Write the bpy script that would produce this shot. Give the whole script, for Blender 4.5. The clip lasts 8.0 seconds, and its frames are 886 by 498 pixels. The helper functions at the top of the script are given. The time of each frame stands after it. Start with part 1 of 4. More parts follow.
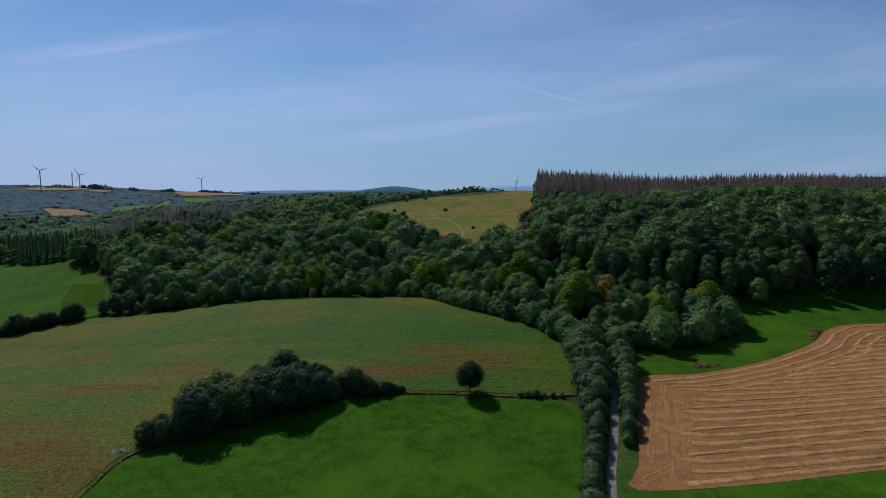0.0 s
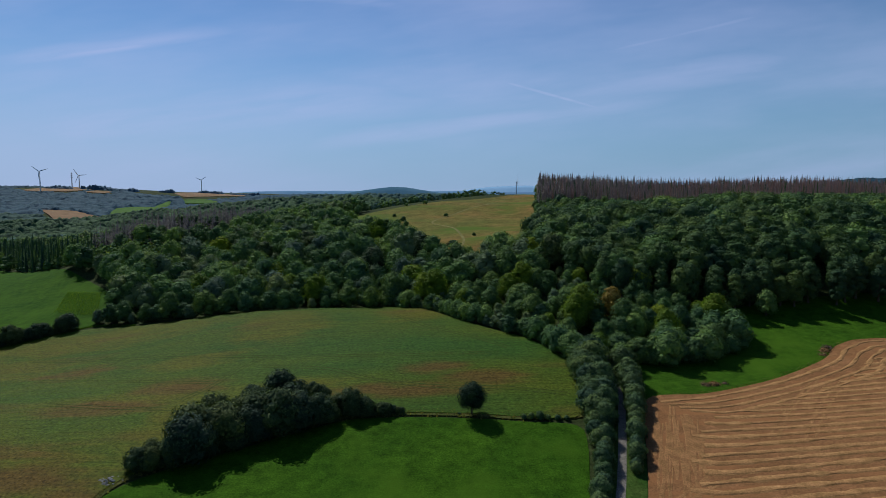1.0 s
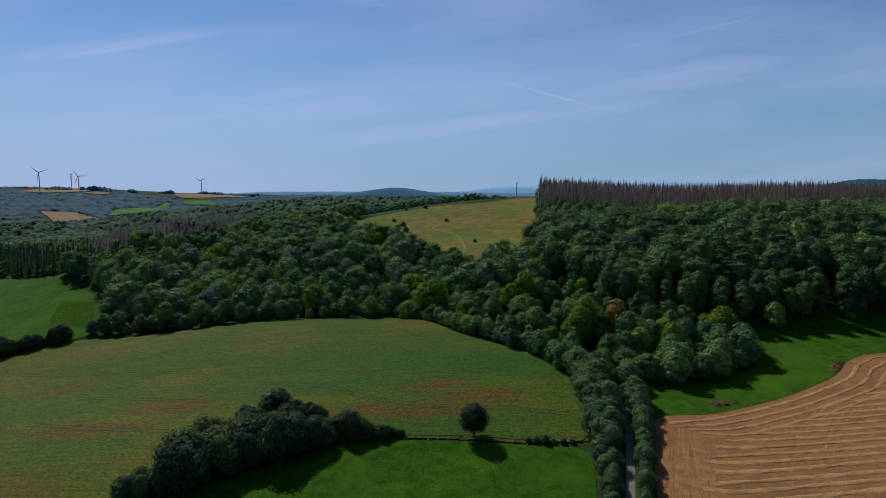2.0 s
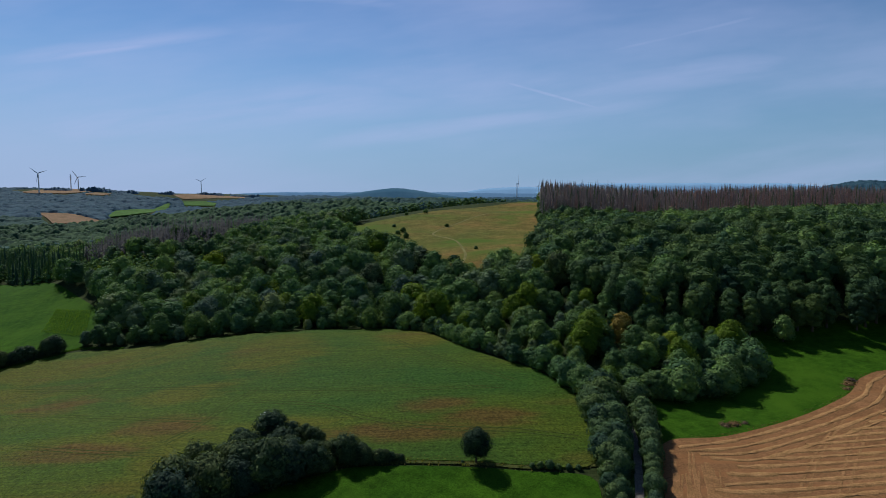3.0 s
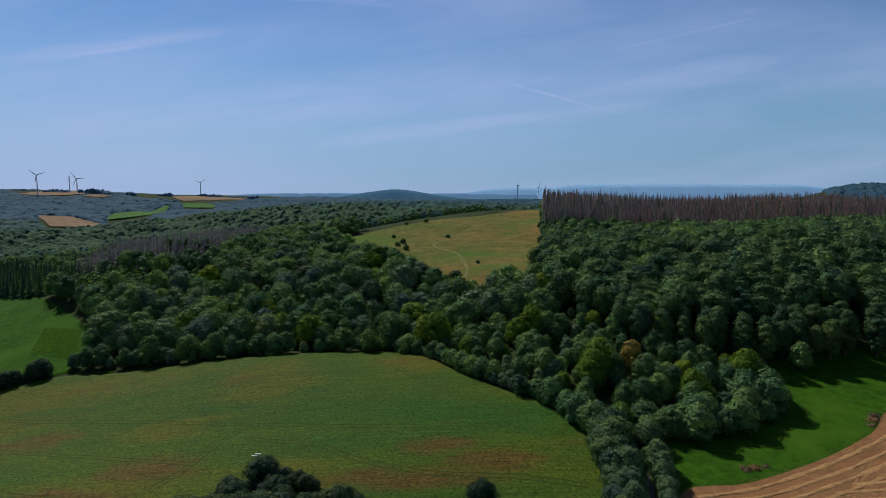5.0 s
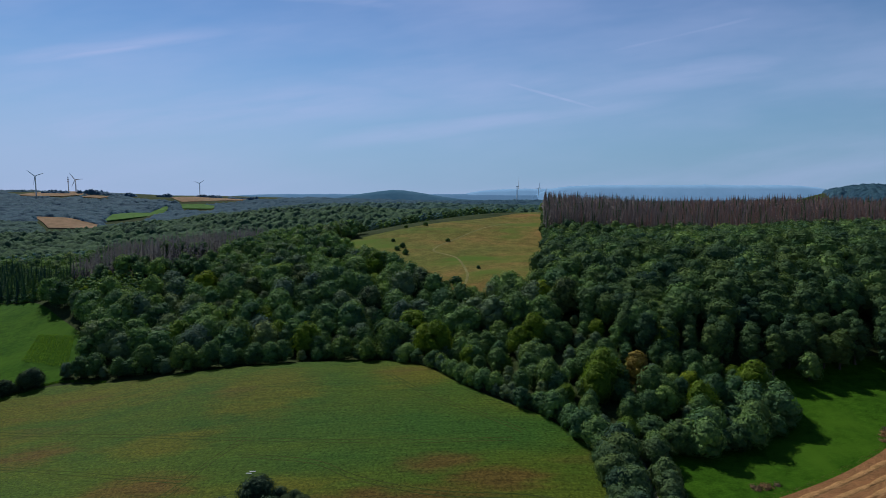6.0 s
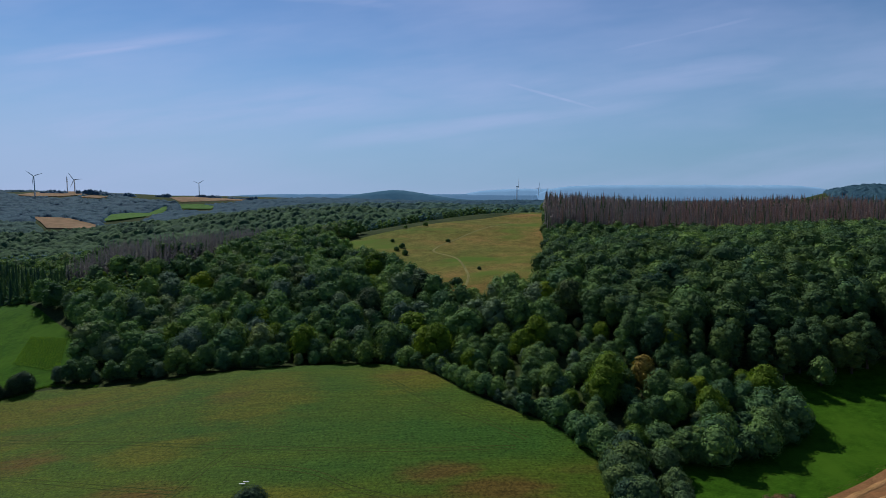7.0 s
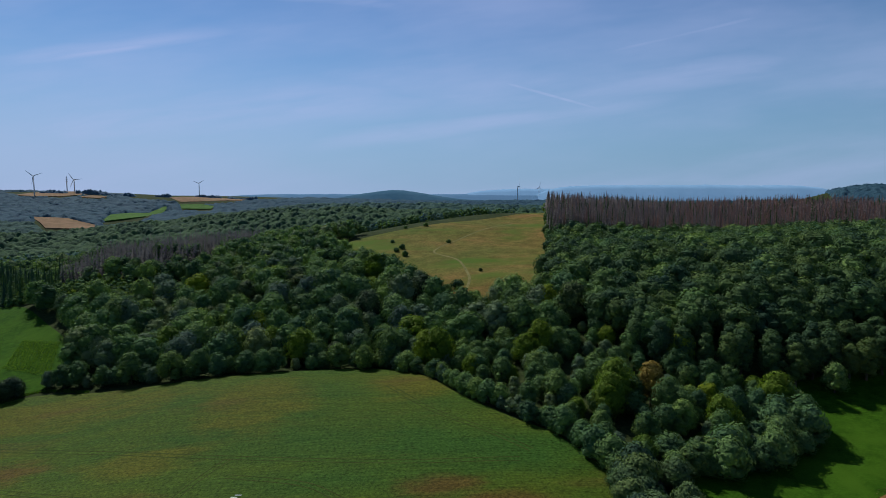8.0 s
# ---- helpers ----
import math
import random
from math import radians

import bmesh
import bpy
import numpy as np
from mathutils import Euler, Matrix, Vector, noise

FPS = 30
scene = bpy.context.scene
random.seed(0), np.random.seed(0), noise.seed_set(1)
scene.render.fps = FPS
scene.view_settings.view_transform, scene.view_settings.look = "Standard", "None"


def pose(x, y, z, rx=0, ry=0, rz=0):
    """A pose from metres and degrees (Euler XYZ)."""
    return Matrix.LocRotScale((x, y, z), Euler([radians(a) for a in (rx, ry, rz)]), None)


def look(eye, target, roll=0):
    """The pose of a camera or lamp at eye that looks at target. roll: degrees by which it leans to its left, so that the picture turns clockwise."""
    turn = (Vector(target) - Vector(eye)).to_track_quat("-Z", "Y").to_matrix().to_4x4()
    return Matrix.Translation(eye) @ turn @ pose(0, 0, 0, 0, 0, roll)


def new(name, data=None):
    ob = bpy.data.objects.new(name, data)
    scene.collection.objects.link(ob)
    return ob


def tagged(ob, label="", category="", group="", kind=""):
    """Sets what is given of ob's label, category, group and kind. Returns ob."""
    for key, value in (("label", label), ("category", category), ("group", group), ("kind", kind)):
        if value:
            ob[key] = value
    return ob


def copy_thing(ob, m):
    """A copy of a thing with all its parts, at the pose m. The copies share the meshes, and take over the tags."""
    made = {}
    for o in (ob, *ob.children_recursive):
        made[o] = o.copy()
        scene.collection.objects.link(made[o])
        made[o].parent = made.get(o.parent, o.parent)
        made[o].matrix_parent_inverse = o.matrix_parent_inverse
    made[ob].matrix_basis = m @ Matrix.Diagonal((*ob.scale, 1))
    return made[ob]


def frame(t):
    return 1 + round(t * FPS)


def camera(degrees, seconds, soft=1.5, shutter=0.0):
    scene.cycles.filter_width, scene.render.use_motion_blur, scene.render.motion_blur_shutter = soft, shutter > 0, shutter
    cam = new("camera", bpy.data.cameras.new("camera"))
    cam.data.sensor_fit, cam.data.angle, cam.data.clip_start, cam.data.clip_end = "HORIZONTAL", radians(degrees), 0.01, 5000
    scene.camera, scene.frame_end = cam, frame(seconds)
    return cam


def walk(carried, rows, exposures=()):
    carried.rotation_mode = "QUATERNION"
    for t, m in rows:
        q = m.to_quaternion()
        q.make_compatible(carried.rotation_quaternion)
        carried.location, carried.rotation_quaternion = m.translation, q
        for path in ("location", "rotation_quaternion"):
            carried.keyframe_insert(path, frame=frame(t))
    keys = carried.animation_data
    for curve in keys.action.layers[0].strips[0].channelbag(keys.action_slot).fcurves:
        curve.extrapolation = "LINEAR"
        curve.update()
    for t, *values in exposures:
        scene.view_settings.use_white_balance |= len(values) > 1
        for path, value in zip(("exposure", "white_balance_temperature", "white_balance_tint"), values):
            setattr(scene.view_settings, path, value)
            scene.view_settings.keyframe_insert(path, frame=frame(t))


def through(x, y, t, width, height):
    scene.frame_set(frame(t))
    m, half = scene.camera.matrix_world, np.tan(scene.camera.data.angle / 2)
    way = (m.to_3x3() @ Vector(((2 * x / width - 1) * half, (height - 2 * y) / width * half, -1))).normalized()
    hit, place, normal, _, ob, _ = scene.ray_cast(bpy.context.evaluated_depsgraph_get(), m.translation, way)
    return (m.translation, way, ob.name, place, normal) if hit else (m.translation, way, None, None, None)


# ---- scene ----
# ---------------------------------------------------------------- camera
cam = camera(72.0, 8.0, soft=0.5)
EXPOSURE, KELVIN = -0.25, 5600.0
WALK = [
    (0.00, 0.00, -0.00, 56.28, -0.000, -5.347),
    (0.50, -0.18, 2.83, 58.27, -0.001, -5.355),
    (1.00, -0.27, 6.07, 60.36, 0.016, -5.343),
    (1.50, -0.40, 9.09, 62.26, 0.019, -5.327),
    (3.00, -0.79, 18.51, 68.32, 0.040, -5.327),
    (3.50, -1.01, 21.34, 70.22, 0.038, -5.319),
    (4.00, -1.11, 24.31, 72.39, 0.049, -5.333),
    (4.50, -1.33, 27.00, 74.33, 0.047, -5.341),
    (5.20, -1.53, 31.06, 77.10, 0.019, -5.315),
    (6.00, -1.76, 35.64, 78.75, -0.008, -5.290),
    (6.50, -1.89, 38.69, 78.58, -0.023, -5.273),
    (7.00, -2.09, 42.16, 78.50, -0.037, -5.279),
    (7.50, -2.14, 45.35, 78.47, -0.017, -5.269),
    (8.00, -2.25, 49.36, 78.65, 0.004, -5.283),
]
walk(cam, [(t, pose(x, y, z, 90 + pitch, 0, yaw)) for t, x, y, z, yaw, pitch in WALK], [(0.0, EXPOSURE, KELVIN, 10.0), (8.0, EXPOSURE, KELVIN, 10.0)])

# ---------------------------------------------------------------- sky, sun, exposure
SUN_AZ, SUN_EL = -32.0, 43.0
world = bpy.data.worlds.new("sky")
scene.world = world
world.use_nodes = True
wt = world.node_tree
wn, wl = wt.nodes, wt.links
sky = wn.new("ShaderNodeTexSky")
sky.sky_type, sky.sun_disc = "NISHITA", False
sky.sun_elevation, sky.sun_rotation = radians(SUN_EL), radians(SUN_AZ)
sky.air_density, sky.dust_density, sky.ozone_density = 1.0, 0.0, 5.0
wn["Background"].inputs["Strength"].default_value = 0.078


def calc(nt, op, a, b=0.0, c=0.0):
    n = nt.nodes.new("ShaderNodeMath")
    n.operation = op
    for sock, v in zip(n.inputs, (a, b, c)):
        if isinstance(v, (int, float)):
            sock.default_value = v
        else:
            nt.links.new(v, sock)
    return n.outputs[0]


def smooth_step(nt, v, lo, hi):
    n = nt.nodes.new("ShaderNodeMapRange")
    n.interpolation_type = "SMOOTHSTEP"
    n.inputs["From Min"].default_value, n.inputs["From Max"].default_value = lo, hi
    nt.links.new(v, n.inputs["Value"])
    return n.outputs["Result"]


# thin cirrus and old contrails, laid out on the sky towards the north
way = wn.new("ShaderNodeTexCoord").outputs["Generated"]
sep = wn.new("ShaderNodeSeparateXYZ")
wl.new(way, sep.inputs[0])
ahead = calc(wt, "MAXIMUM", sep.outputs[1], 0.08)
su, sv = calc(wt, "DIVIDE", sep.outputs[0], ahead), calc(wt, "DIVIDE", sep.outputs[2], ahead)


def sky_noise(scale, detail, stretch):
    cmb = wn.new("ShaderNodeCombineXYZ")
    wl.new(su, cmb.inputs[0])
    wl.new(sv, cmb.inputs[1])
    mp = wn.new("ShaderNodeMapping")
    mp.vector_type = "TEXTURE"
    mp.inputs["Rotation"].default_value = (0, 0, radians(stretch[1]))
    mp.inputs["Scale"].default_value = (stretch[0], 1, 1)
    wl.new(cmb.outputs[0], mp.inputs[0])
    n = wn.new("ShaderNodeTexNoise")
    n.inputs["Scale"].default_value, n.inputs["Detail"].default_value, n.inputs["Roughness"].default_value = scale, detail, 0.55
    wl.new(mp.outputs[0], n.inputs["Vector"])
    return n.outputs["Fac"]


wisp = sky_noise(26.0, 6.0, (7.0, 7.0))
veil = sky_noise(5.0, 5.0, (4.0, 5.0))


def streak(u0, v0, u1, v1, width, amount):
    """One drawn-out cloud from (u0, v0) to (u1, v1), frayed by the wisps."""
    ln = math.hypot(u1 - u0, v1 - v0)
    cu, cv = (u1 - u0) / ln, (v1 - v0) / ln
    du, dv = calc(wt, "SUBTRACT", su, u0), calc(wt, "SUBTRACT", sv, v0)
    along = calc(wt, "ADD", calc(wt, "MULTIPLY", du, cu), calc(wt, "MULTIPLY", dv, cv))
    side = calc(wt, "SUBTRACT", calc(wt, "MULTIPLY", dv, cu), calc(wt, "MULTIPLY", du, cv))
    side = calc(wt, "ADD", side, calc(wt, "MULTIPLY", calc(wt, "SUBTRACT", veil, 0.5), width * 2.0))
    band = calc(wt, "SUBTRACT", 1.0, smooth_step(wt, calc(wt, "ABSOLUTE", side), 0.0, width))
    ends = calc(wt, "MULTIPLY", smooth_step(wt, along, 0.0, ln * 0.3), calc(wt, "SUBTRACT", 1.0, smooth_step(wt, along, ln * 0.6, ln)))
    return calc(wt, "MULTIPLY", calc(wt, "MULTIPLY", band, ends), calc(wt, "MULTIPLY", smooth_step(wt, wisp, 0.1, 0.7), amount * 1.55))


cloud = calc(wt, "MULTIPLY", smooth_step(wt, veil, 0.35, 0.7), 0.34)
cloud = calc(wt, "ADD", cloud, calc(wt, "MULTIPLY", smooth_step(wt, sky_noise(9.0, 6.0, (6.0, 8.0)), 0.45, 0.75), 0.22))
for args in ((-0.8, 0.196, -0.22, 0.268, 0.022, 0.3), (-0.68, 0.207, -0.4, 0.243, 0.009, 0.42), (0.2, 0.21, 0.6, 0.302, 0.008, 0.26), (0.05, 0.189, 0.31, 0.119, 0.005, 0.46),
             (-0.3, 0.06, 0.5, 0.168, 0.026, 0.3), (-0.32, 0.32, -0.02, 0.298, 0.022, 0.36), (-0.9, 0.09, 0.2, 0.165, 0.06, 0.3), (0.0, 0.14, 0.8, 0.235, 0.045, 0.26), (-0.2, 0.17, 0.35, 0.14, 0.02, 0.22)):
    cloud = calc(wt, "MAXIMUM", cloud, streak(*args))
tinted = wn.new("ShaderNodeMix")
tinted.data_type, tinted.blend_type = "RGBA", "MIX"
wl.new(calc(wt, "MULTIPLY", cloud, smooth_step(wt, sep.outputs[1], 0.05, 0.3)), tinted.inputs["Factor"])
hazed = wn.new("ShaderNodeMix")
hazed.data_type = "RGBA"
# horizon haze thinned southward by hand, which takes fill off the tree fronts
sunward = calc(wt, "MULTIPLY_ADD", smooth_step(wt, sep.outputs[1], -0.7, 0.6), 0.75, 0.15)
wl.new(calc(wt, "MULTIPLY", calc(wt, "SUBTRACT", 1.0, smooth_step(wt, sep.outputs[2], -0.02, 0.3)), sunward), hazed.inputs["Factor"])
wl.new(sky.outputs[0], hazed.inputs["A"])
side = wn.new("ShaderNodeMix")
side.data_type = "RGBA"
wl.new(smooth_step(wt, su, -0.5, 0.8), side.inputs["Factor"])
side.inputs["A"].default_value, side.inputs["B"].default_value = (4.35, 6.1, 8.4, 1), (2.9, 4.85, 6.5, 1)
wl.new(side.outputs["Result"], hazed.inputs["B"])
wl.new(hazed.outputs["Result"], tinted.inputs["A"])
tinted.inputs["B"].default_value = (7.3, 7.6, 10.3, 1)
# the sky opposite the sun, dimmed by hand to darken the tree fronts
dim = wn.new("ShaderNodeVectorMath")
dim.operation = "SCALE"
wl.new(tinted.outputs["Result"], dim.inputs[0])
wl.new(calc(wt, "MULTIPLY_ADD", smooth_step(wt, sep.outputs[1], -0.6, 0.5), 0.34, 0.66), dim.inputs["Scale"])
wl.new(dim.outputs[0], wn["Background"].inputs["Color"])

sun = new("sun", bpy.data.lights.new("sun", "SUN"))
sun.data.energy, sun.data.angle, sun.data.color = 4.6, radians(0.5), (1.0, 0.9, 0.74)
_s = Vector((math.sin(radians(SUN_AZ)) * math.cos(radians(SUN_EL)), math.cos(radians(SUN_AZ)) * math.cos(radians(SUN_EL)), math.sin(radians(SUN_EL))))
sun.matrix_world = look(tuple(_s * 400), (0, 0, 0))

# ---------------------------------------------------------------- materials


def ramp(nt, fac, stops):
    r = nt.nodes.new("ShaderNodeValToRGB")
    el = r.color_ramp.elements
    while len(el) < len(stops):
        el.new(0.5)
    for e, (p, c) in zip(el, stops):
        e.position, e.color = p, (*c, 1)
    nt.links.new(fac, r.inputs[0])
    return r.outputs[0]


def noise_tex(nt, scale, detail=4.0, rough=0.55, vec=None, stretch=None):
    n = nt.nodes.new("ShaderNodeTexNoise")
    n.inputs["Scale"].default_value, n.inputs["Detail"].default_value, n.inputs["Roughness"].default_value = scale, detail, rough
    if vec is None:
        vec = nt.nodes.new("ShaderNodeNewGeometry").outputs["Position"]
    if stretch:
        mp = nt.nodes.new("ShaderNodeMapping")
        mp.inputs["Rotation"].default_value = (0, 0, radians(stretch[3]))
        mp.inputs["Scale"].default_value = stretch[:3]
        nt.links.new(vec, mp.inputs[0])
        vec = mp.outputs[0]
    nt.links.new(vec, n.inputs["Vector"])
    return n.outputs["Fac"]


def mixc(nt, fac, a, b, mode="MIX"):
    m = nt.nodes.new("ShaderNodeMix")
    m.data_type, m.blend_type = "RGBA", mode
    for sock, v in ((m.inputs["Factor"], fac), (m.inputs["A"], a), (m.inputs["B"], b)):
        if isinstance(v, (int, float)):
            sock.default_value = v
        elif isinstance(v, tuple):
            sock.default_value = (*v, 1)
        else:
            nt.links.new(v, sock)
    return m.outputs["Result"]


def material(name, rough=0.9, spec=0.2):
    m = bpy.data.materials.new(name)
    m.use_nodes = True
    b = m.node_tree.nodes["Principled BSDF"]
    b.inputs["Roughness"].default_value = rough
    b.inputs["Specular IOR Level"].default_value = spec
    return m, m.node_tree, b


def bump(nt, b, height, strength, distance):
    bp = nt.nodes.new("ShaderNodeBump")
    bp.inputs["Strength"].default_value, bp.inputs["Distance"].default_value = strength, distance
    nt.links.new(height, bp.inputs["Height"])
    nt.links.new(bp.outputs[0], b.inputs["Normal"])


def leaf_material(name, dark, light, through=0.22, blue_sheen=0.0):
    """Foliage: tone varies leaf by leaf and tree by tree; part of the light passes through."""
    m, nt, b = material(name, 0.75, 0.05)
    geo = nt.nodes.new("ShaderNodeNewGeometry")
    att = nt.nodes.new("ShaderNodeAttribute")
    att.attribute_name = "tint"
    obj = nt.nodes.new("ShaderNodeObjectInfo")
    leafy = mixc(nt, geo.outputs["Random Per Island"], dark, light)
    both = nt.nodes.new("ShaderNodeMath")
    both.operation = "ADD"
    nt.links.new(att.outputs["Fac"], both.inputs[0])
    nt.links.new(obj.outputs["Random"], both.inputs[1])
    fr = nt.nodes.new("ShaderNodeMath")
    fr.operation = "FRACT"
    nt.links.new(both.outputs[0], fr.inputs[0])
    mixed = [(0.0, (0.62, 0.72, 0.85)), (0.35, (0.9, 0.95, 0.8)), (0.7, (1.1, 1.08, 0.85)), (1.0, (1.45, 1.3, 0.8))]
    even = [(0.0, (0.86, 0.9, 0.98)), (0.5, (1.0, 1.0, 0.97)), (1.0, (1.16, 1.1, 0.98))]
    tone = ramp(nt, fr.outputs[0], even if blue_sheen else mixed)
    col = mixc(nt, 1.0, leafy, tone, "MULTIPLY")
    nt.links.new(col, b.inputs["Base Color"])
    # tinted sheen, stands in for blue haze on the far leaves
    b.inputs["Sheen Weight"].default_value, b.inputs["Sheen Roughness"].default_value = blue_sheen, 0.6
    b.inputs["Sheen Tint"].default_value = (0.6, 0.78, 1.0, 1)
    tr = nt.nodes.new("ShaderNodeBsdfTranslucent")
    nt.links.new(mixc(nt, 1.0, col, (1.1, 1.25, 0.55 if blue_sheen == 0 else 1.1), "MULTIPLY"), tr.inputs["Color"])
    mx = nt.nodes.new("ShaderNodeMixShader")
    mx.inputs[0].default_value = through
    nt.links.new(b.outputs[0], mx.inputs[1])
    nt.links.new(tr.outputs[0], mx.inputs[2])
    nt.links.new(mx.outputs[0], nt.nodes["Material Output"].inputs["Surface"])
    return m


LEAF_OAK = leaf_material("oak_leaves", (0.064, 0.115, 0.06), (0.128, 0.198, 0.07), 0.2)
LEAF_ASH = leaf_material("ash_leaves", (0.098, 0.168, 0.076), (0.172, 0.262, 0.09), 0.2)
LEAF_LIME = leaf_material("maple_leaves", (0.095, 0.15, 0.02), (0.19, 0.25, 0.03), 0.28)
LEAF_WILLOW = leaf_material("willow_leaves", (0.115, 0.16, 0.1), (0.185, 0.24, 0.15), 0.2)
LEAF_HEDGE = leaf_material("hedge_leaves", (0.03, 0.052, 0.032), (0.1, 0.135, 0.07), 0.15)
LEAF_LONE = leaf_material("field_tree_leaves", (0.03, 0.05, 0.028), (0.075, 0.11, 0.05), 0.25)
LEAF_RUSSET = leaf_material("russet_leaves", (0.13, 0.11, 0.035), (0.24, 0.19, 0.07))
LEAF_BEECH = leaf_material("beech_leaves", (0.055, 0.098, 0.054), (0.1, 0.155, 0.062), 0.18)
# haze painted in: bluer, paler leaf colours under a blue sheen
LEAF_HAZED = leaf_material("hazed_far_leaves", (0.105, 0.175, 0.16), (0.15, 0.235, 0.2), 0.45, 0.2)
NEEDLE_DEAD = leaf_material("dead_needles", (0.21, 0.172, 0.188), (0.245, 0.202, 0.22), 0.6, 0.05)
STEM_DEAD = leaf_material("bare_spruce_twigs", (0.1, 0.088, 0.102), (0.125, 0.11, 0.125), 0.55, 0.02)
NEEDLE_RED = leaf_material("rust_needles", (0.25, 0.162, 0.16), (0.295, 0.192, 0.186), 0.6, 0.05)
NEEDLE_GREEN = leaf_material("spruce_needles", (0.06, 0.105, 0.075), (0.09, 0.145, 0.09), 0.25)


def canopy_material(name, dark, light):
    """Closed leaf canopy seen from afar: crowns differ in tone, with a leafy grain over them."""
    m, nt, b = material(name, 0.85, 0.1)
    att = nt.nodes.new("ShaderNodeAttribute")
    att.attribute_name = "tint"
    grain = noise_tex(nt, 0.55, 3, 0.7)
    col = mixc(nt, att.outputs["Fac"], dark, light)
    col = mixc(nt, 1.0, col, ramp(nt, grain, [(0.3, (0.6, 0.65, 0.7)), (0.7, (1.35, 1.3, 1.25))]), "MULTIPLY")
    nt.links.new(col, b.inputs["Base Color"])
    bump(nt, b, grain, 0.9, 1.2)
    tr = nt.nodes.new("ShaderNodeBsdfTranslucent")
    nt.links.new(col, tr.inputs["Color"])
    mx = nt.nodes.new("ShaderNodeMixShader")
    mx.inputs[0].default_value = 0.35
    nt.links.new(b.outputs[0], mx.inputs[1])
    nt.links.new(tr.outputs[0], mx.inputs[2])
    nt.links.new(mx.outputs[0], nt.nodes["Material Output"].inputs["Surface"])
    return m


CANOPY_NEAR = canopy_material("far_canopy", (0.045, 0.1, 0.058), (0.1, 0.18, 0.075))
# the next three carry haze in the leaf colour, bluer with distance
CANOPY_HAZED = canopy_material("farther_hazed_canopy", (0.045, 0.105, 0.1), (0.085, 0.165, 0.12))
CANOPY_HAZED_FAR = canopy_material("distant_hazed_canopy", (0.042, 0.102, 0.155), (0.066, 0.142, 0.185))
CANOPY_HAZED_BELT = canopy_material("belt_hazed_canopy", (0.1, 0.175, 0.25), (0.13, 0.21, 0.28))
BARK, _nt, _b = material("bark")
_nt.links.new(ramp(_nt, noise_tex(_nt, 6.0, 5, 0.6, None, (1, 1, 0.2, 0)), [(0.3, (0.05, 0.04, 0.03)), (0.75, (0.16, 0.13, 0.1))]), _b.inputs["Base Color"])


def ground_material(name, stops, scale, fine, bump_d=0.08, patch=None, mid=0.5):
    """Earth and turf: broad patches over a fine grain."""
    m, nt, b = material(name, 0.95, 0.03)
    broad = ramp(nt, noise_tex(nt, scale, 5, 0.6), stops)
    grain = noise_tex(nt, fine, 3, 0.7)
    broad = mixc(nt, mid, broad, ramp(nt, noise_tex(nt, fine * 0.14, 4, 0.65), [(0.3, (0.55, 0.6, 0.5)), (0.7, (1.4, 1.35, 1.4))]), "MULTIPLY")
    col = mixc(nt, 0.75, broad, ramp(nt, grain, [(0.3, (0.36, 0.38, 0.36)), (0.7, (1.24, 1.22, 1.24))]), "MULTIPLY")
    if patch:
        col = mixc(nt, ramp(nt, noise_tex(nt, patch[0], 4, 0.55, None, patch[2]), [(0.5, (0, 0, 0)), (0.68, (1, 1, 1))]), col, patch[1])
    nt.links.new(col, b.inputs["Base Color"])
    bump(nt, b, grain, 0.8, bump_d)
    return m


GRASS = ground_material("meadow_grass", [(0.3, (0.03, 0.083, 0.004)), (0.7, (0.046, 0.11, 0.005))], 0.05, 2.2, 0.08, (0.03, (0.05, 0.11, 0.006), (1.4, 1, 1, 15)), 0.85)
STUBBLE = ground_material("stubble_straw", [(0.3, (0.215, 0.106, 0.044)), (0.7, (0.3, 0.155, 0.066))], 0.06, 2.2, 0.04, (0.16, (0.26, 0.122, 0.048), (0.12, 1.6, 1, -4)))
STRAW_THIN = ground_material("scattered_straw", [(0.3, (0.26, 0.135, 0.055)), (0.7, (0.36, 0.195, 0.08))], 0.3, 3.0, 0.1)
STRAW = ground_material("straw", [(0.3, (0.32, 0.175, 0.07)), (0.7, (0.44, 0.25, 0.1))], 0.3, 3.0, 0.1)
DRY = ground_material("dry_meadow", [(0.32, (0.11, 0.13, 0.026)), (0.5, (0.17, 0.145, 0.035)), (0.68, (0.25, 0.15, 0.05))], 0.016, 0.8, 0.2, (0.017, (0.085, 0.13, 0.018), (1, 1.7, 1, 20)), 0.7)
VERGE = ground_material("rough_verge", [(0.3, (0.03, 0.085, 0.01)), (0.7, (0.08, 0.11, 0.025))], 0.08, 1.5, 0.15)
GROUND = ground_material("wood_floor_earth", [(0.3, (0.03, 0.045, 0.014)), (0.7, (0.06, 0.075, 0.025))], 0.05, 0.8, 0.2)
GRAVEL = ground_material("track_gravel", [(0.3, (0.17, 0.155, 0.135)), (0.7, (0.25, 0.23, 0.2))], 0.5, 4.0, 0.02)
FARTAN = ground_material("far_stubble", [(0.3, (0.24, 0.16, 0.09)), (0.7, (0.32, 0.21, 0.12))], 0.01, 0.3, 0.1)
FARGREEN = ground_material("far_pasture", [(0.3, (0.07, 0.15, 0.03)), (0.7, (0.1, 0.19, 0.04))], 0.01, 0.3, 0.1)

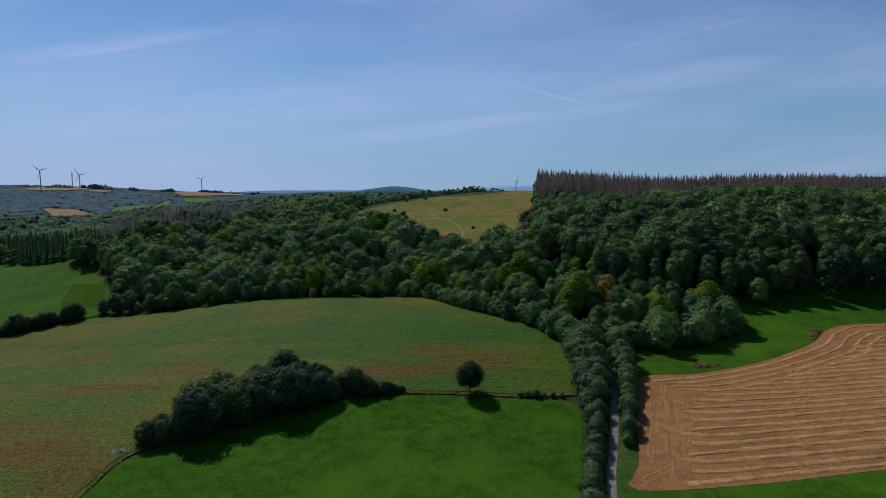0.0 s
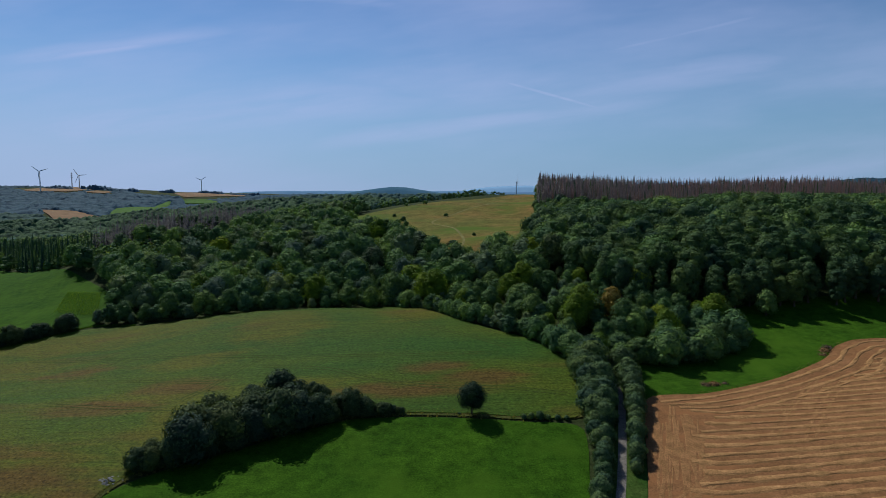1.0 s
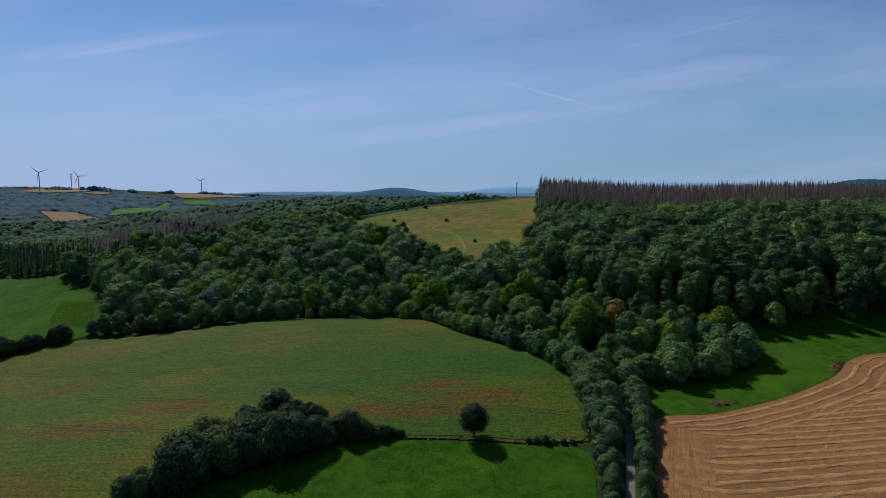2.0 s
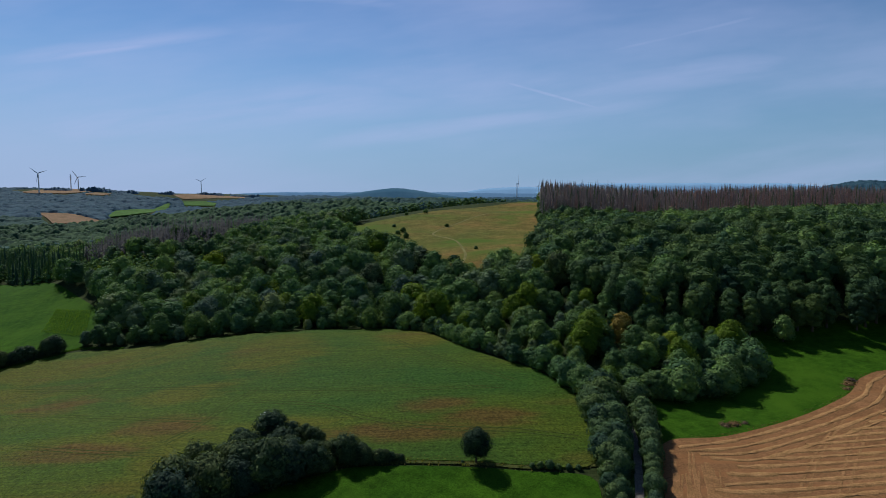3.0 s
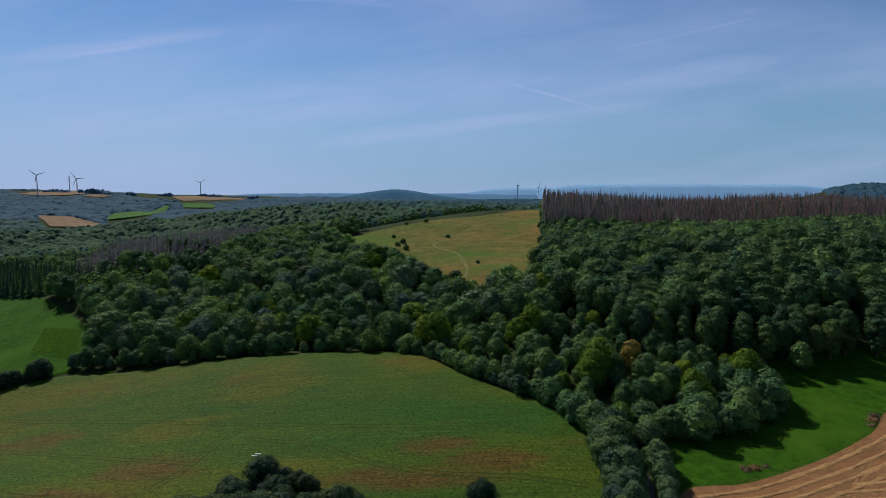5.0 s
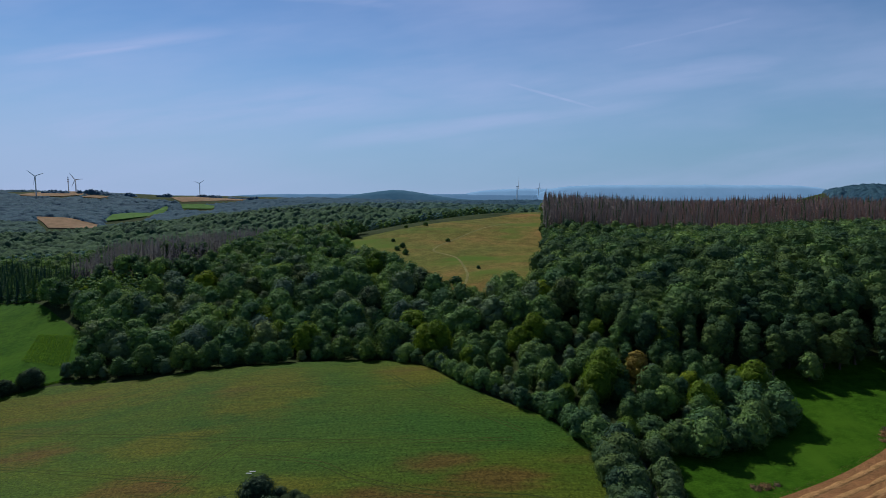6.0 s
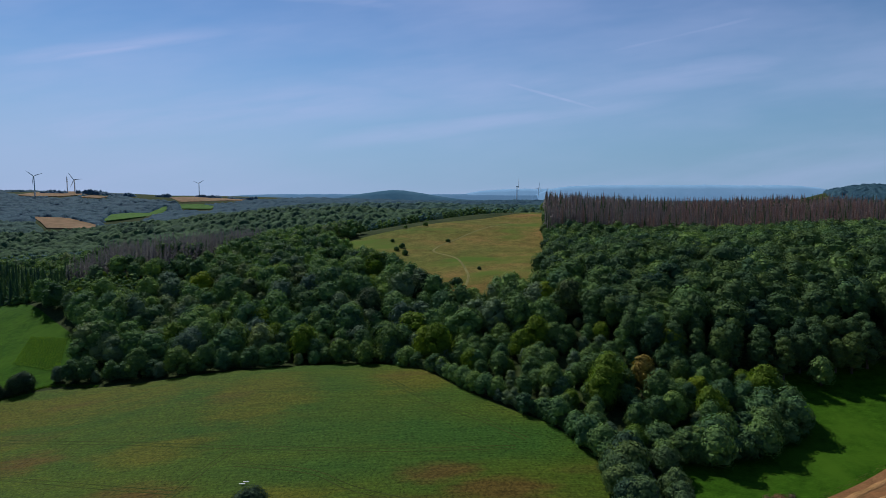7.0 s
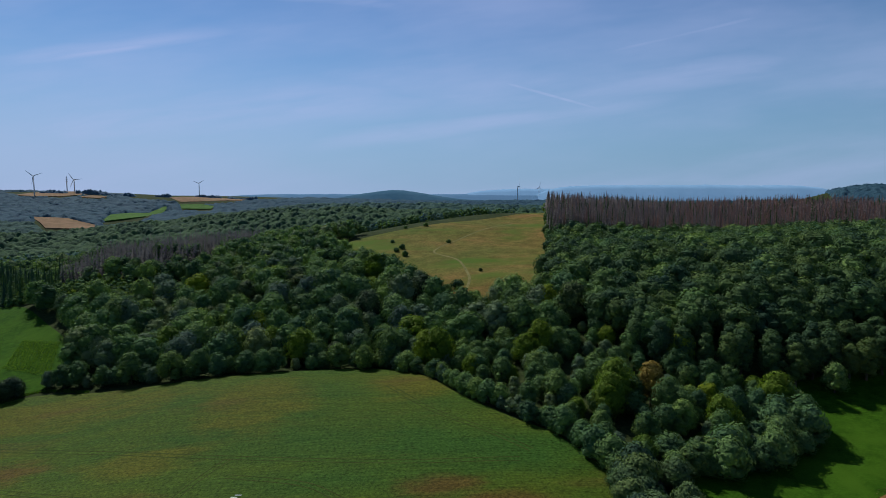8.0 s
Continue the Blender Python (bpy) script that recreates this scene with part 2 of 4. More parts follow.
LEAF_LANE = leaf_material("lane_leaves", (0.062, 0.105, 0.06), (0.112, 0.168, 0.08), 0.18)
DRYEDGE = ground_material("dry_edge_grass", [(0.3, (0.06, 0.085, 0.018)), (0.7, (0.12, 0.115, 0.035))], 0.3, 2.0, 0.15)
SOIL = ground_material("wheel_track_soil", [(0.3, (0.045, 0.075, 0.015)), (0.7, (0.075, 0.09, 0.02))], 0.3, 2.0, 0.05)
WHITE, _nt, _b = material("white_paint", 0.6)
_nt.links.new(ramp(_nt, noise_tex(_nt, 3.0), [(0.3, (0.6, 0.6, 0.58)), (0.7, (0.8, 0.8, 0.78))]), _b.inputs["Base Color"])
TURBINE, _nt, _b = material("turbine_grey", 0.5)
_nt.links.new(ramp(_nt, noise_tex(_nt, 0.1), [(0.3, (0.68, 0.7, 0.72)), (0.7, (0.78, 0.8, 0.82))]), _b.inputs["Base Color"])


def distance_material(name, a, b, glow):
    """Hills at the edge of sight, with haze painted into their colour and glow."""
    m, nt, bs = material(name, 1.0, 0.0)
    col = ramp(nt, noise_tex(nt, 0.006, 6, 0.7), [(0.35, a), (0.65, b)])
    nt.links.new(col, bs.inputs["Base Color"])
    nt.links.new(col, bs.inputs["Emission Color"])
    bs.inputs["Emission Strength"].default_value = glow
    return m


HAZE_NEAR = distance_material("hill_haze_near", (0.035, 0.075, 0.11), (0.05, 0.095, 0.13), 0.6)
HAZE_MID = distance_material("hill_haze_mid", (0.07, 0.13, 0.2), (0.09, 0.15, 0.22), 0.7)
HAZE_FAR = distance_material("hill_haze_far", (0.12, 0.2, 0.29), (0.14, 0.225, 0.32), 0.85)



def blotch(nt, x, y, rx, ry, fray):
    """How far a place lies inside one frayed oval patch, 0 to 1."""
    sp = nt.nodes.new("ShaderNodeSeparateXYZ")
    nt.links.new(nt.nodes.new("ShaderNodeNewGeometry").outputs["Position"], sp.inputs[0])
    dx = calc(nt, "MULTIPLY", calc(nt, "SUBTRACT", sp.outputs[0], x), 1 / rx)
    dy = calc(nt, "MULTIPLY", calc(nt, "SUBTRACT", sp.outputs[1], y), 1 / ry)
    r2 = calc(nt, "ADD", calc(nt, "MULTIPLY", dx, dx), calc(nt, "MULTIPLY", dy, dy))
    return calc(nt, "SUBTRACT", 1.0, smooth_step(nt, calc(nt, "ADD", r2, fray), -0.2, 2.0))


RUSTY = ((-136, 226, 13, 8), (-84, 195, 13, 8), (-103, 180, 16, 7), (-4, 200, 11, 5), (13, 191, 13, 5), (-14, 184, 24, 5), (-82, 127, 8, 12), (-96, 136, 14, 9), (-120, 150, 22, 8))
YELLOWED = ((-157, 273, 60, 15), (-68, 258, 18, 24), (-93, 224, 18, 9), (-13, 275, 14, 18), (-100, 146, 16, 8), (-40, 190, 16, 7), (-190, 240, 40, 20), (-75, 165, 8, 16))


def crop_material(name, leafy):
    """The ripening crop: green and yellow drifts with rusty patches, in drilled rows."""
    m, nt, b = material(name, 0.8, 0.05)
    drift = ramp(nt, noise_tex(nt, 0.014, 5, 0.6, None, (0.6, 1.5, 1, 12)), [(0.36, (0.036, 0.086, 0.01)), (0.52, (0.058, 0.094, 0.008)), (0.7, (0.094, 0.099, 0.008))])
    fray = calc(nt, "MULTIPLY_ADD", noise_tex(nt, 0.09, 4, 0.65, None, (0.6, 1.6, 1, 12)), 4.4, -2.2)
    col = drift
    for spots, tone, most in ((YELLOWED, (0.108, 0.098, 0.008), 0.65), (RUSTY, (0.102, 0.054, 0.014), 0.75)):
        total = 0.0
        for spot in spots:
            total = calc(nt, "MAXIMUM", total, blotch(nt, *spot, fray))
        col = mixc(nt, calc(nt, "MULTIPLY", total, most), col, tone)
    rust = ramp(nt, noise_tex(nt, 0.026, 4, 0.6, None, (0.55, 1.9, 1, 14)), [(0.58, (0, 0, 0)), (0.7, (0.5, 0.5, 0.5))])
    col = mixc(nt, rust, col, (0.095, 0.06, 0.016))
    grain = noise_tex(nt, 1.1, 3, 0.75)
    col = mixc(nt, 0.85, col, ramp(nt, grain, [(0.32, (0.46, 0.49, 0.45)), (0.68, (1.6, 1.58, 1.5))]), "MULTIPLY")
    col = mixc(nt, 0.5, col, ramp(nt, noise_tex(nt, 1.0, 2, 0.6, None, (0.06, 1.3, 1, 7)), [(0.35, (0.7, 0.72, 0.7)), (0.65, (1.3, 1.28, 1.25))]), "MULTIPLY")
    if leafy:
        geo = nt.nodes.new("ShaderNodeNewGeometry")
        col = mixc(nt, 1.0, col, ramp(nt, geo.outputs["Random Per Island"], [(0.0, (0.68, 0.72, 0.66)), (1.0, (1.42, 1.4, 1.3))]), "MULTIPLY")
        tr = nt.nodes.new("ShaderNodeBsdfTranslucent")
        nt.links.new(col, tr.inputs["Color"])
        mx = nt.nodes.new("ShaderNodeMixShader")
        mx.inputs[0].default_value = 0.35
        nt.links.new(b.outputs[0], mx.inputs[1])
        nt.links.new(tr.outputs[0], mx.inputs[2])
        nt.links.new(mx.outputs[0], nt.nodes["Material Output"].inputs["Surface"])
    else:
        bump(nt, b, grain, 0.5, 0.2)
    nt.links.new(col, b.inputs["Base Color"])
    return m


CROP, CROP_LEAF = crop_material("crop", False), crop_material("crop_leaf", True)
PATH = ground_material("trodden_grass", [(0.3, (0.17, 0.17, 0.055)), (0.7, (0.25, 0.22, 0.09))], 0.1, 1.0, 0.05)
STONE = ground_material("field_stone", [(0.3, (0.16, 0.16, 0.16)), (0.7, (0.3, 0.3, 0.29))], 0.8, 4.0, 0.03)
DRYBLADE = leaf_material("dry_grass_blades", (0.085, 0.1, 0.03), (0.2, 0.17, 0.07), 0.4)
GREENBLADE = leaf_material("green_grass_blades", (0.045, 0.1, 0.015), (0.09, 0.15, 0.03), 0.5)
BRAMBLE = leaf_material("bramble_leaves", (0.1, 0.07, 0.045), (0.2, 0.13, 0.085), 0.3)

# ---------------------------------------------------------------- lie of the land
HILLS = []


def hill(cx, cy, sx, sy, h):
    HILLS.append((cx, cy, sx, sy, h))


BASE = 8.60
hill(-5, 250, 40, 28, -0.67)  # crop knoll
hill(-65, 215, 45, 40, -3.32)  # crop mid
hill(-160, 245, 55, 60, -10.94)  # crop west
hill(-90, 285, 45, 30, 4.86)  # crop shoulder
hill(0, 110, 110, 55, -15.16)  # near field
hill(0, 0, 160, 60, -10.89)  # launch
hill(-40, 325, 70, 35, -10.42)  # valley
hill(-240, 360, 60, 60, -0.11)  # west field
hill(-340, 220, 110, 130, -28.44)  # far west
hill(60, 650, 110, 110, 36.20)  # meadow ridge
hill(0, 460, 80, 70, 10.92)  # meadow foot
hill(-110, 560, 80, 80, 14.91)  # meadow west
hill(150, 345, 70, 50, 20.26)  # wood brow
hill(65, 345, 35, 40, 5.78)  # wood neck
hill(300, 360, 90, 90, 14.96)  # wood east
hill(220, 480, 120, 90, 8.94)  # wood hill
hill(300, 660, 160, 140, 28.37)  # wood back
hill(220, 545, 90, 45, -9.90)  # wood plateau
hill(190, 665, 80, 45, -8.54)  # ridge
hill(60, 615, 45, 35, -8.51)  # meadow brow
hill(10, 520, 50, 40, -3.79)  # meadow mid
hill(120, 240, 50, 35, -5.65)  # wood foot
hill(100, 205, 32, 26, -3.60)  # pasture
hill(140, 222, 30, 20, 3.63)  # stubble edge
hill(240, 220, 70, 60, -8.56)  # pasture east
hill(130, 160, 60, 50, -0.75)  # stubble
hill(520, 520, 150, 220, 14.47)  # far east
hill(-420, 680, 220, 200, -17.95)  # west valley
hill(-160, 440, 80, 60, 5.49)  # west wood
hill(-215, 450, 45, 35, 15.09)  # dead knoll
hill(5, 392, 40, 28, 4.14)  # meadow lip
hill(-10, 610, 60, 50, 3.09)  # meadow crown
# the wider country
hill(-2000, 3100, 700, 500, 72.0)
hill(-1250, 1950, 520, 380, -16.0)
hill(-1800, 4300, 900, 500, 45.0)
hill(-240, 1350, 400, 380, 38.0)
hill(850, 1300, 420, 500, 32.0)
hill(2300, 2600, 500, 600, 60.0)
hill(600, 2900, 700, 500, 25.0)
hill(-820, 1250, 320, 300, -16.0)
hill(-900, 1520, 260, 220, -28.0)
hill(1355, 2100, 70, 200, 50.0)
hill(1475, 2100, 70, 200, 50.0)
hill(1600, 2100, 70, 200, 50.0)
hill(1710, 2100, 70, 200, 50.0)
hill(1820, 2100, 70, 200, 50.0)

# the western valley, its fields and the dead wood's knoll
hill(-1040, 1640, 170, 70, -13.1)
hill(-1035, 1725, 120, 60, 5.0)
hill(-1150, 1900, 150, 70, 22.4)
hill(-1000, 1880, 90, 60, -28.8)
hill(-1060, 1975, 110, 60, -10.6)
hill(-1120, 2110, 140, 90, 0.7)
hill(-1080, 2390, 150, 80, -19.1)
hill(-1170, 2660, 170, 90, -10.1)
hill(-1000, 2480, 130, 70, -15.7)
hill(-1040, 2600, 130, 70, -5.3)
hill(-1090, 2760, 150, 90, -7.4)
hill(-1796, 2731, 250, 160, 1.8)
hill(-1450, 2700, 200, 140, 8.3)
hill(-1180, 3300, 300, 200, -2.5)
hill(-800, 1250, 200, 170, -10.6)
hill(-560, 820, 110, 100, -12.9)
hill(-339, 640, 70, 60, 4.9)
hill(-310, 710, 80, 60, 4.5)
hill(-205, 625, 60, 55, 9.0)
hill(-203, 516, 28, 28, 9.6)
hill(-163, 493, 30, 30, 0.7)
hill(-170, 450, 30, 22, -4.4)
hill(-70, 362, 22, 16, 4.3)
hill(-1250, 2350, 200, 120, 3.8)
hill(-1350, 1950, 200, 140, -6.6)
hill(-600, 1500, 200, 200, 2.5)


def land(x, y):
    """Height of the ground."""
    x, y = np.asarray(x, float), np.asarray(y, float)
    z = np.full(np.broadcast(x, y).shape, BASE)
    for cx, cy, sx, sy, h in HILLS:
        z = z + h * np.exp(-((x - cx) / sx) ** 2 / 2 - ((y - cy) / sy) ** 2 / 2)
    return z


def inside(x, y, poly):
    """Which of the points lie in the outline."""
    x, y = np.asarray(x, float), np.asarray(y, float)
    hit = np.zeros(x.shape, bool)
    for (x0, y0), (x1, y1) in zip(poly, poly[1:] + poly[:1]):
        if y0 != y1:
            hit ^= ((y0 > y) != (y1 > y)) & (x < (x1 - x0) * (y - y0) / (y1 - y0) + x0)
    return hit


def smooth(points, step=3.0, closed=False):
    """A rounded line through the points."""
    p = [np.array(q, float) for q in points]
    n = len(p)
    out = []
    for i in range(n if closed else n - 1):
        a, b = p[i], p[(i + 1) % n]
        pa = p[i - 1] if (closed or i) else 2 * a - b
        pb = p[(i + 2) % n] if (closed or i + 2 < n) else 2 * b - a
        k = max(2, int(np.linalg.norm(b - a) / step))
        for j in range(k):
            t = j / k
            out.append(tuple(0.5 * (2 * a + (b - pa) * t + (2 * pa - 5 * a + 4 * b - pb) * t * t + (3 * a - pa - 3 * b + pb) * t ** 3)))
    if not closed:
        out.append(tuple(p[-1]))
    return out


def mesh_from(name, verts, faces, mats, smooth_shade=True, tint=None, index=None):
    """A mesh from arrays of corners and of faces, all with the same number of corners."""
    me = bpy.data.meshes.new(name)
    verts, faces = np.asarray(verts, np.float32), np.asarray(faces, np.int32)
    k = faces.shape[1]
    me.vertices.add(len(verts))
    me.vertices.foreach_set("co", verts.ravel())
    me.loops.add(faces.size)
    me.loops.foreach_set("vertex_index", faces.ravel())
    me.polygons.add(len(faces))
    me.polygons.foreach_set("loop_start", np.arange(0, faces.size, k, dtype=np.int32))
    me.polygons.foreach_set("loop_total", np.full(len(faces), k, np.int32))
    for m in mats:
        me.materials.append(m)
    if index is not None:
        me.polygons.foreach_set("material_index", np.asarray(index, np.int32))
    me.polygons.foreach_set("use_smooth", np.full(len(faces), smooth_shade))
    if tint is not None:
        me.attributes.new("tint", "FLOAT", "POINT").data.foreach_set("value", np.asarray(tint, np.float32))
    me.update(calc_edges=True)
    return me


def part(name, bm, mat, parent=None, label=""):
    me = bpy.data.meshes.new(name)
    bm.to_mesh(me)
    bm.free()
    me.materials.append(mat)
    ob = new(name, me)
    ob.parent = parent
    return tagged(ob, label)


# the ground sheet, fine near the walk and coarse towards the horizon
def steps(lo, hi, fine, far_lo, far_hi):
    mid = np.arange(lo, hi, fine)
    up = hi + np.cumsum(fine * 1.035 ** np.arange(200))
    dn = lo - np.cumsum(fine * 1.035 ** np.arange(200))
    up, dn = up[up < far_hi], dn[dn > far_lo]
    return np.concatenate([[far_lo], dn[::-1], mid, up, [far_hi]])


gx, gy = steps(-240, 240, 4.0, -4800, 4800), steps(60, 560, 4.0, -2500, 4800)
X, Y = np.meshgrid(gx, gy)
V = np.stack([X, Y, land(X, Y)], -1).reshape(-1, 3)
w = len(gx)
ii = np.arange(len(gy) - 1)[:, None] * w + np.arange(w - 1)[None]
F = np.stack([ii, ii + 1, ii + w + 1, ii + w], -1).reshape(-1, 4)
tagged(new("ground", mesh_from("ground", V, F, [GROUND])), "rolling ground of dark earth and undergrowth reaching the horizon", "ground", kind="structure")


def field(name, poly, mat, rise, label, category, grid=3.0, rough=0.0, closed=True, step=3.0):
    """A field's turf or crop, laid over the ground in its outline, with an edge of its own."""
    from mathutils.geometry import delaunay_2d_cdt
    ring = smooth(poly, step, True) if closed else poly
    xs = [p[0] for p in ring]
    ys = [p[1] for p in ring]
    rng = np.random.default_rng(len(ring))
    qx, qy = np.meshgrid(np.arange(min(xs), max(xs), grid), np.arange(min(ys), max(ys), grid))
    qx = qx.ravel() + rng.uniform(-0.3, 0.3, qx.size) * grid
    qy = qy.ravel() + rng.uniform(-0.3, 0.3, qy.size) * grid
    ok = inside(qx, qy, ring)
    pts = [Vector(p) for p in ring] + [Vector((a, b)) for a, b in zip(qx[ok], qy[ok])]
    n = len(ring)
    out, _, faces, _, _, _ = delaunay_2d_cdt(pts, [], [list(range(n))], 1, 1e-4)
    vx, vy = np.array([v.x for v in out]), np.array([v.y for v in out])
    vz = land(vx, vy) + rise + rng.uniform(-1, 1, len(vx)) * rough
    verts = np.stack([vx, vy, vz], -1)
    tris = [tuple(q) for q in faces if len(q) == 3]
    me = mesh_from(name, verts, tris, [mat])
    bm = bmesh.new()
    bm.from_mesh(me)
    rim = [e for e in bm.edges if e.is_boundary]
    for e in rim:
        e.smooth = False
    low = bmesh.ops.extrude_edge_only(bm, edges=rim)["geom"]
    for v in low:
        if isinstance(v, bmesh.types.BMVert):
            v.co.z -= rise + rough + 0.4
    bm.to_mesh(me)
    bm.free()
    return tagged(new(name, me), label, category, kind="structure")


EDGE = [(-76, 105), (-75.5, 120), (-73, 139), (-54, 154), (-30, 168), (-13.5, 170), (7.4, 168.6), (21.3, 166.5), (37.5, 167)]
CROP_POLY = EDGE + [(40.5, 190), (41.5, 206), (31.5, 227), (20, 238.5), (4, 259.5), (-10, 286), (-26, 303), (-53, 305), (-84, 295), (-122, 292), (-151, 295), (-168, 298), (-182, 294), (-204, 275), (-260, 225), (-330, 170), (-330, 60), (-80, 60)]
MEADOW_POLY = [(-74.5, 60), (-74, 120), (-71.5, 137), (-53, 152), (-30, 166), (-13.5, 168), (7.4, 166.5), (21.3, 164.3), (35, 162), (35.8, 153), (33, 139), (30, 124), (20, 60)]
STUBBLE_POLY = [(41, 123), (44, 132), (49, 148), (58, 176.5), (77.5, 182.5), (100, 194), (119, 204), (131, 211), (143, 222), (166, 228), (260, 232), (280, 140), (94, 125), (70, 123)]
PASTURE_POLY = [(58, 174.5), (57, 190), (60, 215), (100, 250), (150, 268), (300, 275), (300, 231), (166, 226), (143, 220), (131, 209), (119, 202), (100, 192), (77.5, 180.5)]
STRIP_POLY = [(39, 60), (41, 119), (44, 126), (70, 125.5), (94, 127.5), (180, 134.5), (280, 143), (280, 60)]
WEST_POLY = [(-207, 279), (-185, 299), (-174, 309), (-186, 340), (-199, 362), (-228, 390), (-279, 437), (-350, 485), (-480, 560), (-500, 400), (-300, 220)]
UPPER_POLY = [(-92, 515), (-66, 558), (-20, 590), (30, 628), (70, 660), (100, 690), (122, 690), (105, 620), (85, 540), (72, 490), (56, 400), (45, 375), (20, 366), (0, 375), (-17, 405), (-38, 450), (-62, 485)]

field("crop_field", CROP_POLY, CROP, 0.45, "green and rusty yellowing low crop with wheel tracks", "crop field", 3.0, 0.0)
field("meadow", MEADOW_POLY, GRASS, 0.13, "short even bright green grass meadow", "meadow", 4.0)
field("stubble_field", STUBBLE_POLY, STUBBLE, 0.15, "harvested tan stubble field with straw rows", "stubble field", 3.0)
field("pasture", PASTURE_POLY, GRASS, 0.1, "bright green pasture beside the wood", "pasture", 4.0)
field("grass_strip", STRIP_POLY, GRASS, 0.1, "green grass strip below the stubble", "grass", 5.0)
field("west_field", WEST_POLY, GRASS, 0.2, "bright green field behind a dark hedge", "field", 6.0)
field("dry_meadow", UPPER_POLY, DRY, 0.2, "dry tan and green hillside meadow with bushes", "meadow", 4.0)

# the farm track
TRACK = smooth([(14, 0), (24, 70), (35.3, 122), (40.2, 138.7), (46.3, 159.5), (51, 178), (54, 200), (60, 225)], 3.0)


def ribbon(name, line, width, mat, rise, label, category):
    p = np.array(line)
    d = np.gradient(p, axis=0)
    d /= np.linalg.norm(d, axis=1)[:, None]
    nrm = np.stack([d[:, 1], -d[:, 0]], -1)
    cols = [p + nrm * o for o in (-width / 2, -width / 6, width / 6, width / 2)]
    v = np.concatenate([np.column_stack([c, land(c[:, 0], c[:, 1]) + rise + (0.04 if k in (1, 2) else 0)]) for k, c in enumerate(cols)])
    n = len(p)
    f = np.concatenate([np.stack([np.arange(n - 1) + k * n, np.arange(n - 1) + (k + 1) * n, np.arange(1, n) + (k + 1) * n, np.arange(1, n) + k * n], -1) for k in range(3)])
    return tagged(new(name, mesh_from(name, v, f, [mat])), label, category, kind="structure")


ribbon("verge", TRACK, 11.0, VERGE, 0.08, "rough green grass verge along the farm track", "verge")
ribbon("road", TRACK, 2.0, GRAVEL, 0.16, "narrow pale grey gravel farm track", "road")
ribbon("field_edge", smooth(EDGE, 2.0), 2.6, DRYEDGE, 0.3, "strip of dry pale grass between crop and meadow", "grass strip")

# ---------------------------------------------------------------- trees


def unit(v):
    return v / (np.linalg.norm(v, axis=1)[:, None] + 1e-9)


def icosphere(level=1):
    bm = bmesh.new()
    bmesh.ops.create_icosphere(bm, subdivisions=level, radius=1.0)
    v = np.array([q.co[:] for q in bm.verts])
    f = np.array([[q.index for q in p.verts] for p in bm.faces])
    bm.free()
    return v, f


ICO_V, ICO_F = icosphere(1)


def crown_arrays(seed, R, H, base, clumps, leaves, leaf, widest=0.4, ragged=1.0):
    """A crown of leafy boughs on a stem at the origin, in metres: corners and triangles. Leaves sit on the outside of the boughs only."""
    rng = np.random.default_rng(seed)
    u = (np.arange(clumps) + rng.uniform(0.1, 0.9, clumps)) / clumps
    ang = np.arange(clumps) * 2.39996 + rng.uniform(-0.7, 0.7, clumps)
    prof = np.sqrt(np.clip(1 - ((u - widest) / np.where(u > widest, 1.06 - widest, widest + 0.25)) ** 2, 0.02, 1))
    cr = R * rng.uniform(0.3, 0.54, clumps) * (0.75 + 0.35 * prof)
    rr = np.clip(R * prof - cr, 0, None) * rng.uniform(0.66, 1.06, clumps) ** ragged
    z = base + cr * 0.6 + (H - base - 1.5 * cr) * u
    c = np.stack([rr * np.cos(ang), rr * np.sin(ang), z], -1)
    flat = np.array([1.0, 1.0, 0.82])
    mid = np.array([0, 0, base + (H - base) * 0.5])
    verts, cores = [], []
    for k in range(clumps):
        verts.append(ICO_V * (1 + rng.uniform(-0.28, 0.15, len(ICO_V))[:, None]) * cr[k] * 0.84 * flat + c[k])
        cores.append(ICO_F + k * len(ICO_V))
    count = clumps * len(ICO_V)
    many = leaves * 3
    which = rng.choice(clumps, many, p=cr ** 2 / (cr ** 2).sum())
    out = unit(c[which] - mid)
    d = unit(unit(rng.normal(size=(many, 3))) + out * 0.75 + np.array([0, 0, 0.12]))
    pos = c[which] + d * flat * cr[which, None] * rng.triangular(0.84, 0.98, 1.3, (many, 1))
    deep = np.zeros(many, bool)
    for k in range(clumps):
        deep |= (which != k) & ((((pos - c[k]) / flat) ** 2).sum(1) < (cr[k] * 0.86) ** 2)
    keep = np.flatnonzero(~deep)[:leaves]
    d, pos, n = d[keep], pos[keep], len(keep)
    nn = unit(d * 0.6 + unit((pos - mid) * np.array([1.0, 1.0, R / (0.55 * (H - base))])) * 0.75 + rng.normal(size=(n, 3)) * 0.3)
    t1 = unit(np.cross(nn, rng.normal(size=(n, 3))))
    t2 = np.cross(nn, t1)
    s = leaf * rng.uniform(0.5, 1.4, (n, 1))
    lv = np.stack([pos + t1 * s * 1.2, pos - t1 * s * 0.7 + t2 * s * 0.8, pos - t1 * s * 0.6 - t2 * s * 0.85], 1).reshape(-1, 3)
    verts.append(lv)
    return np.concatenate(verts), np.concatenate(cores + [np.arange(n * 3).reshape(-1, 3) + count])


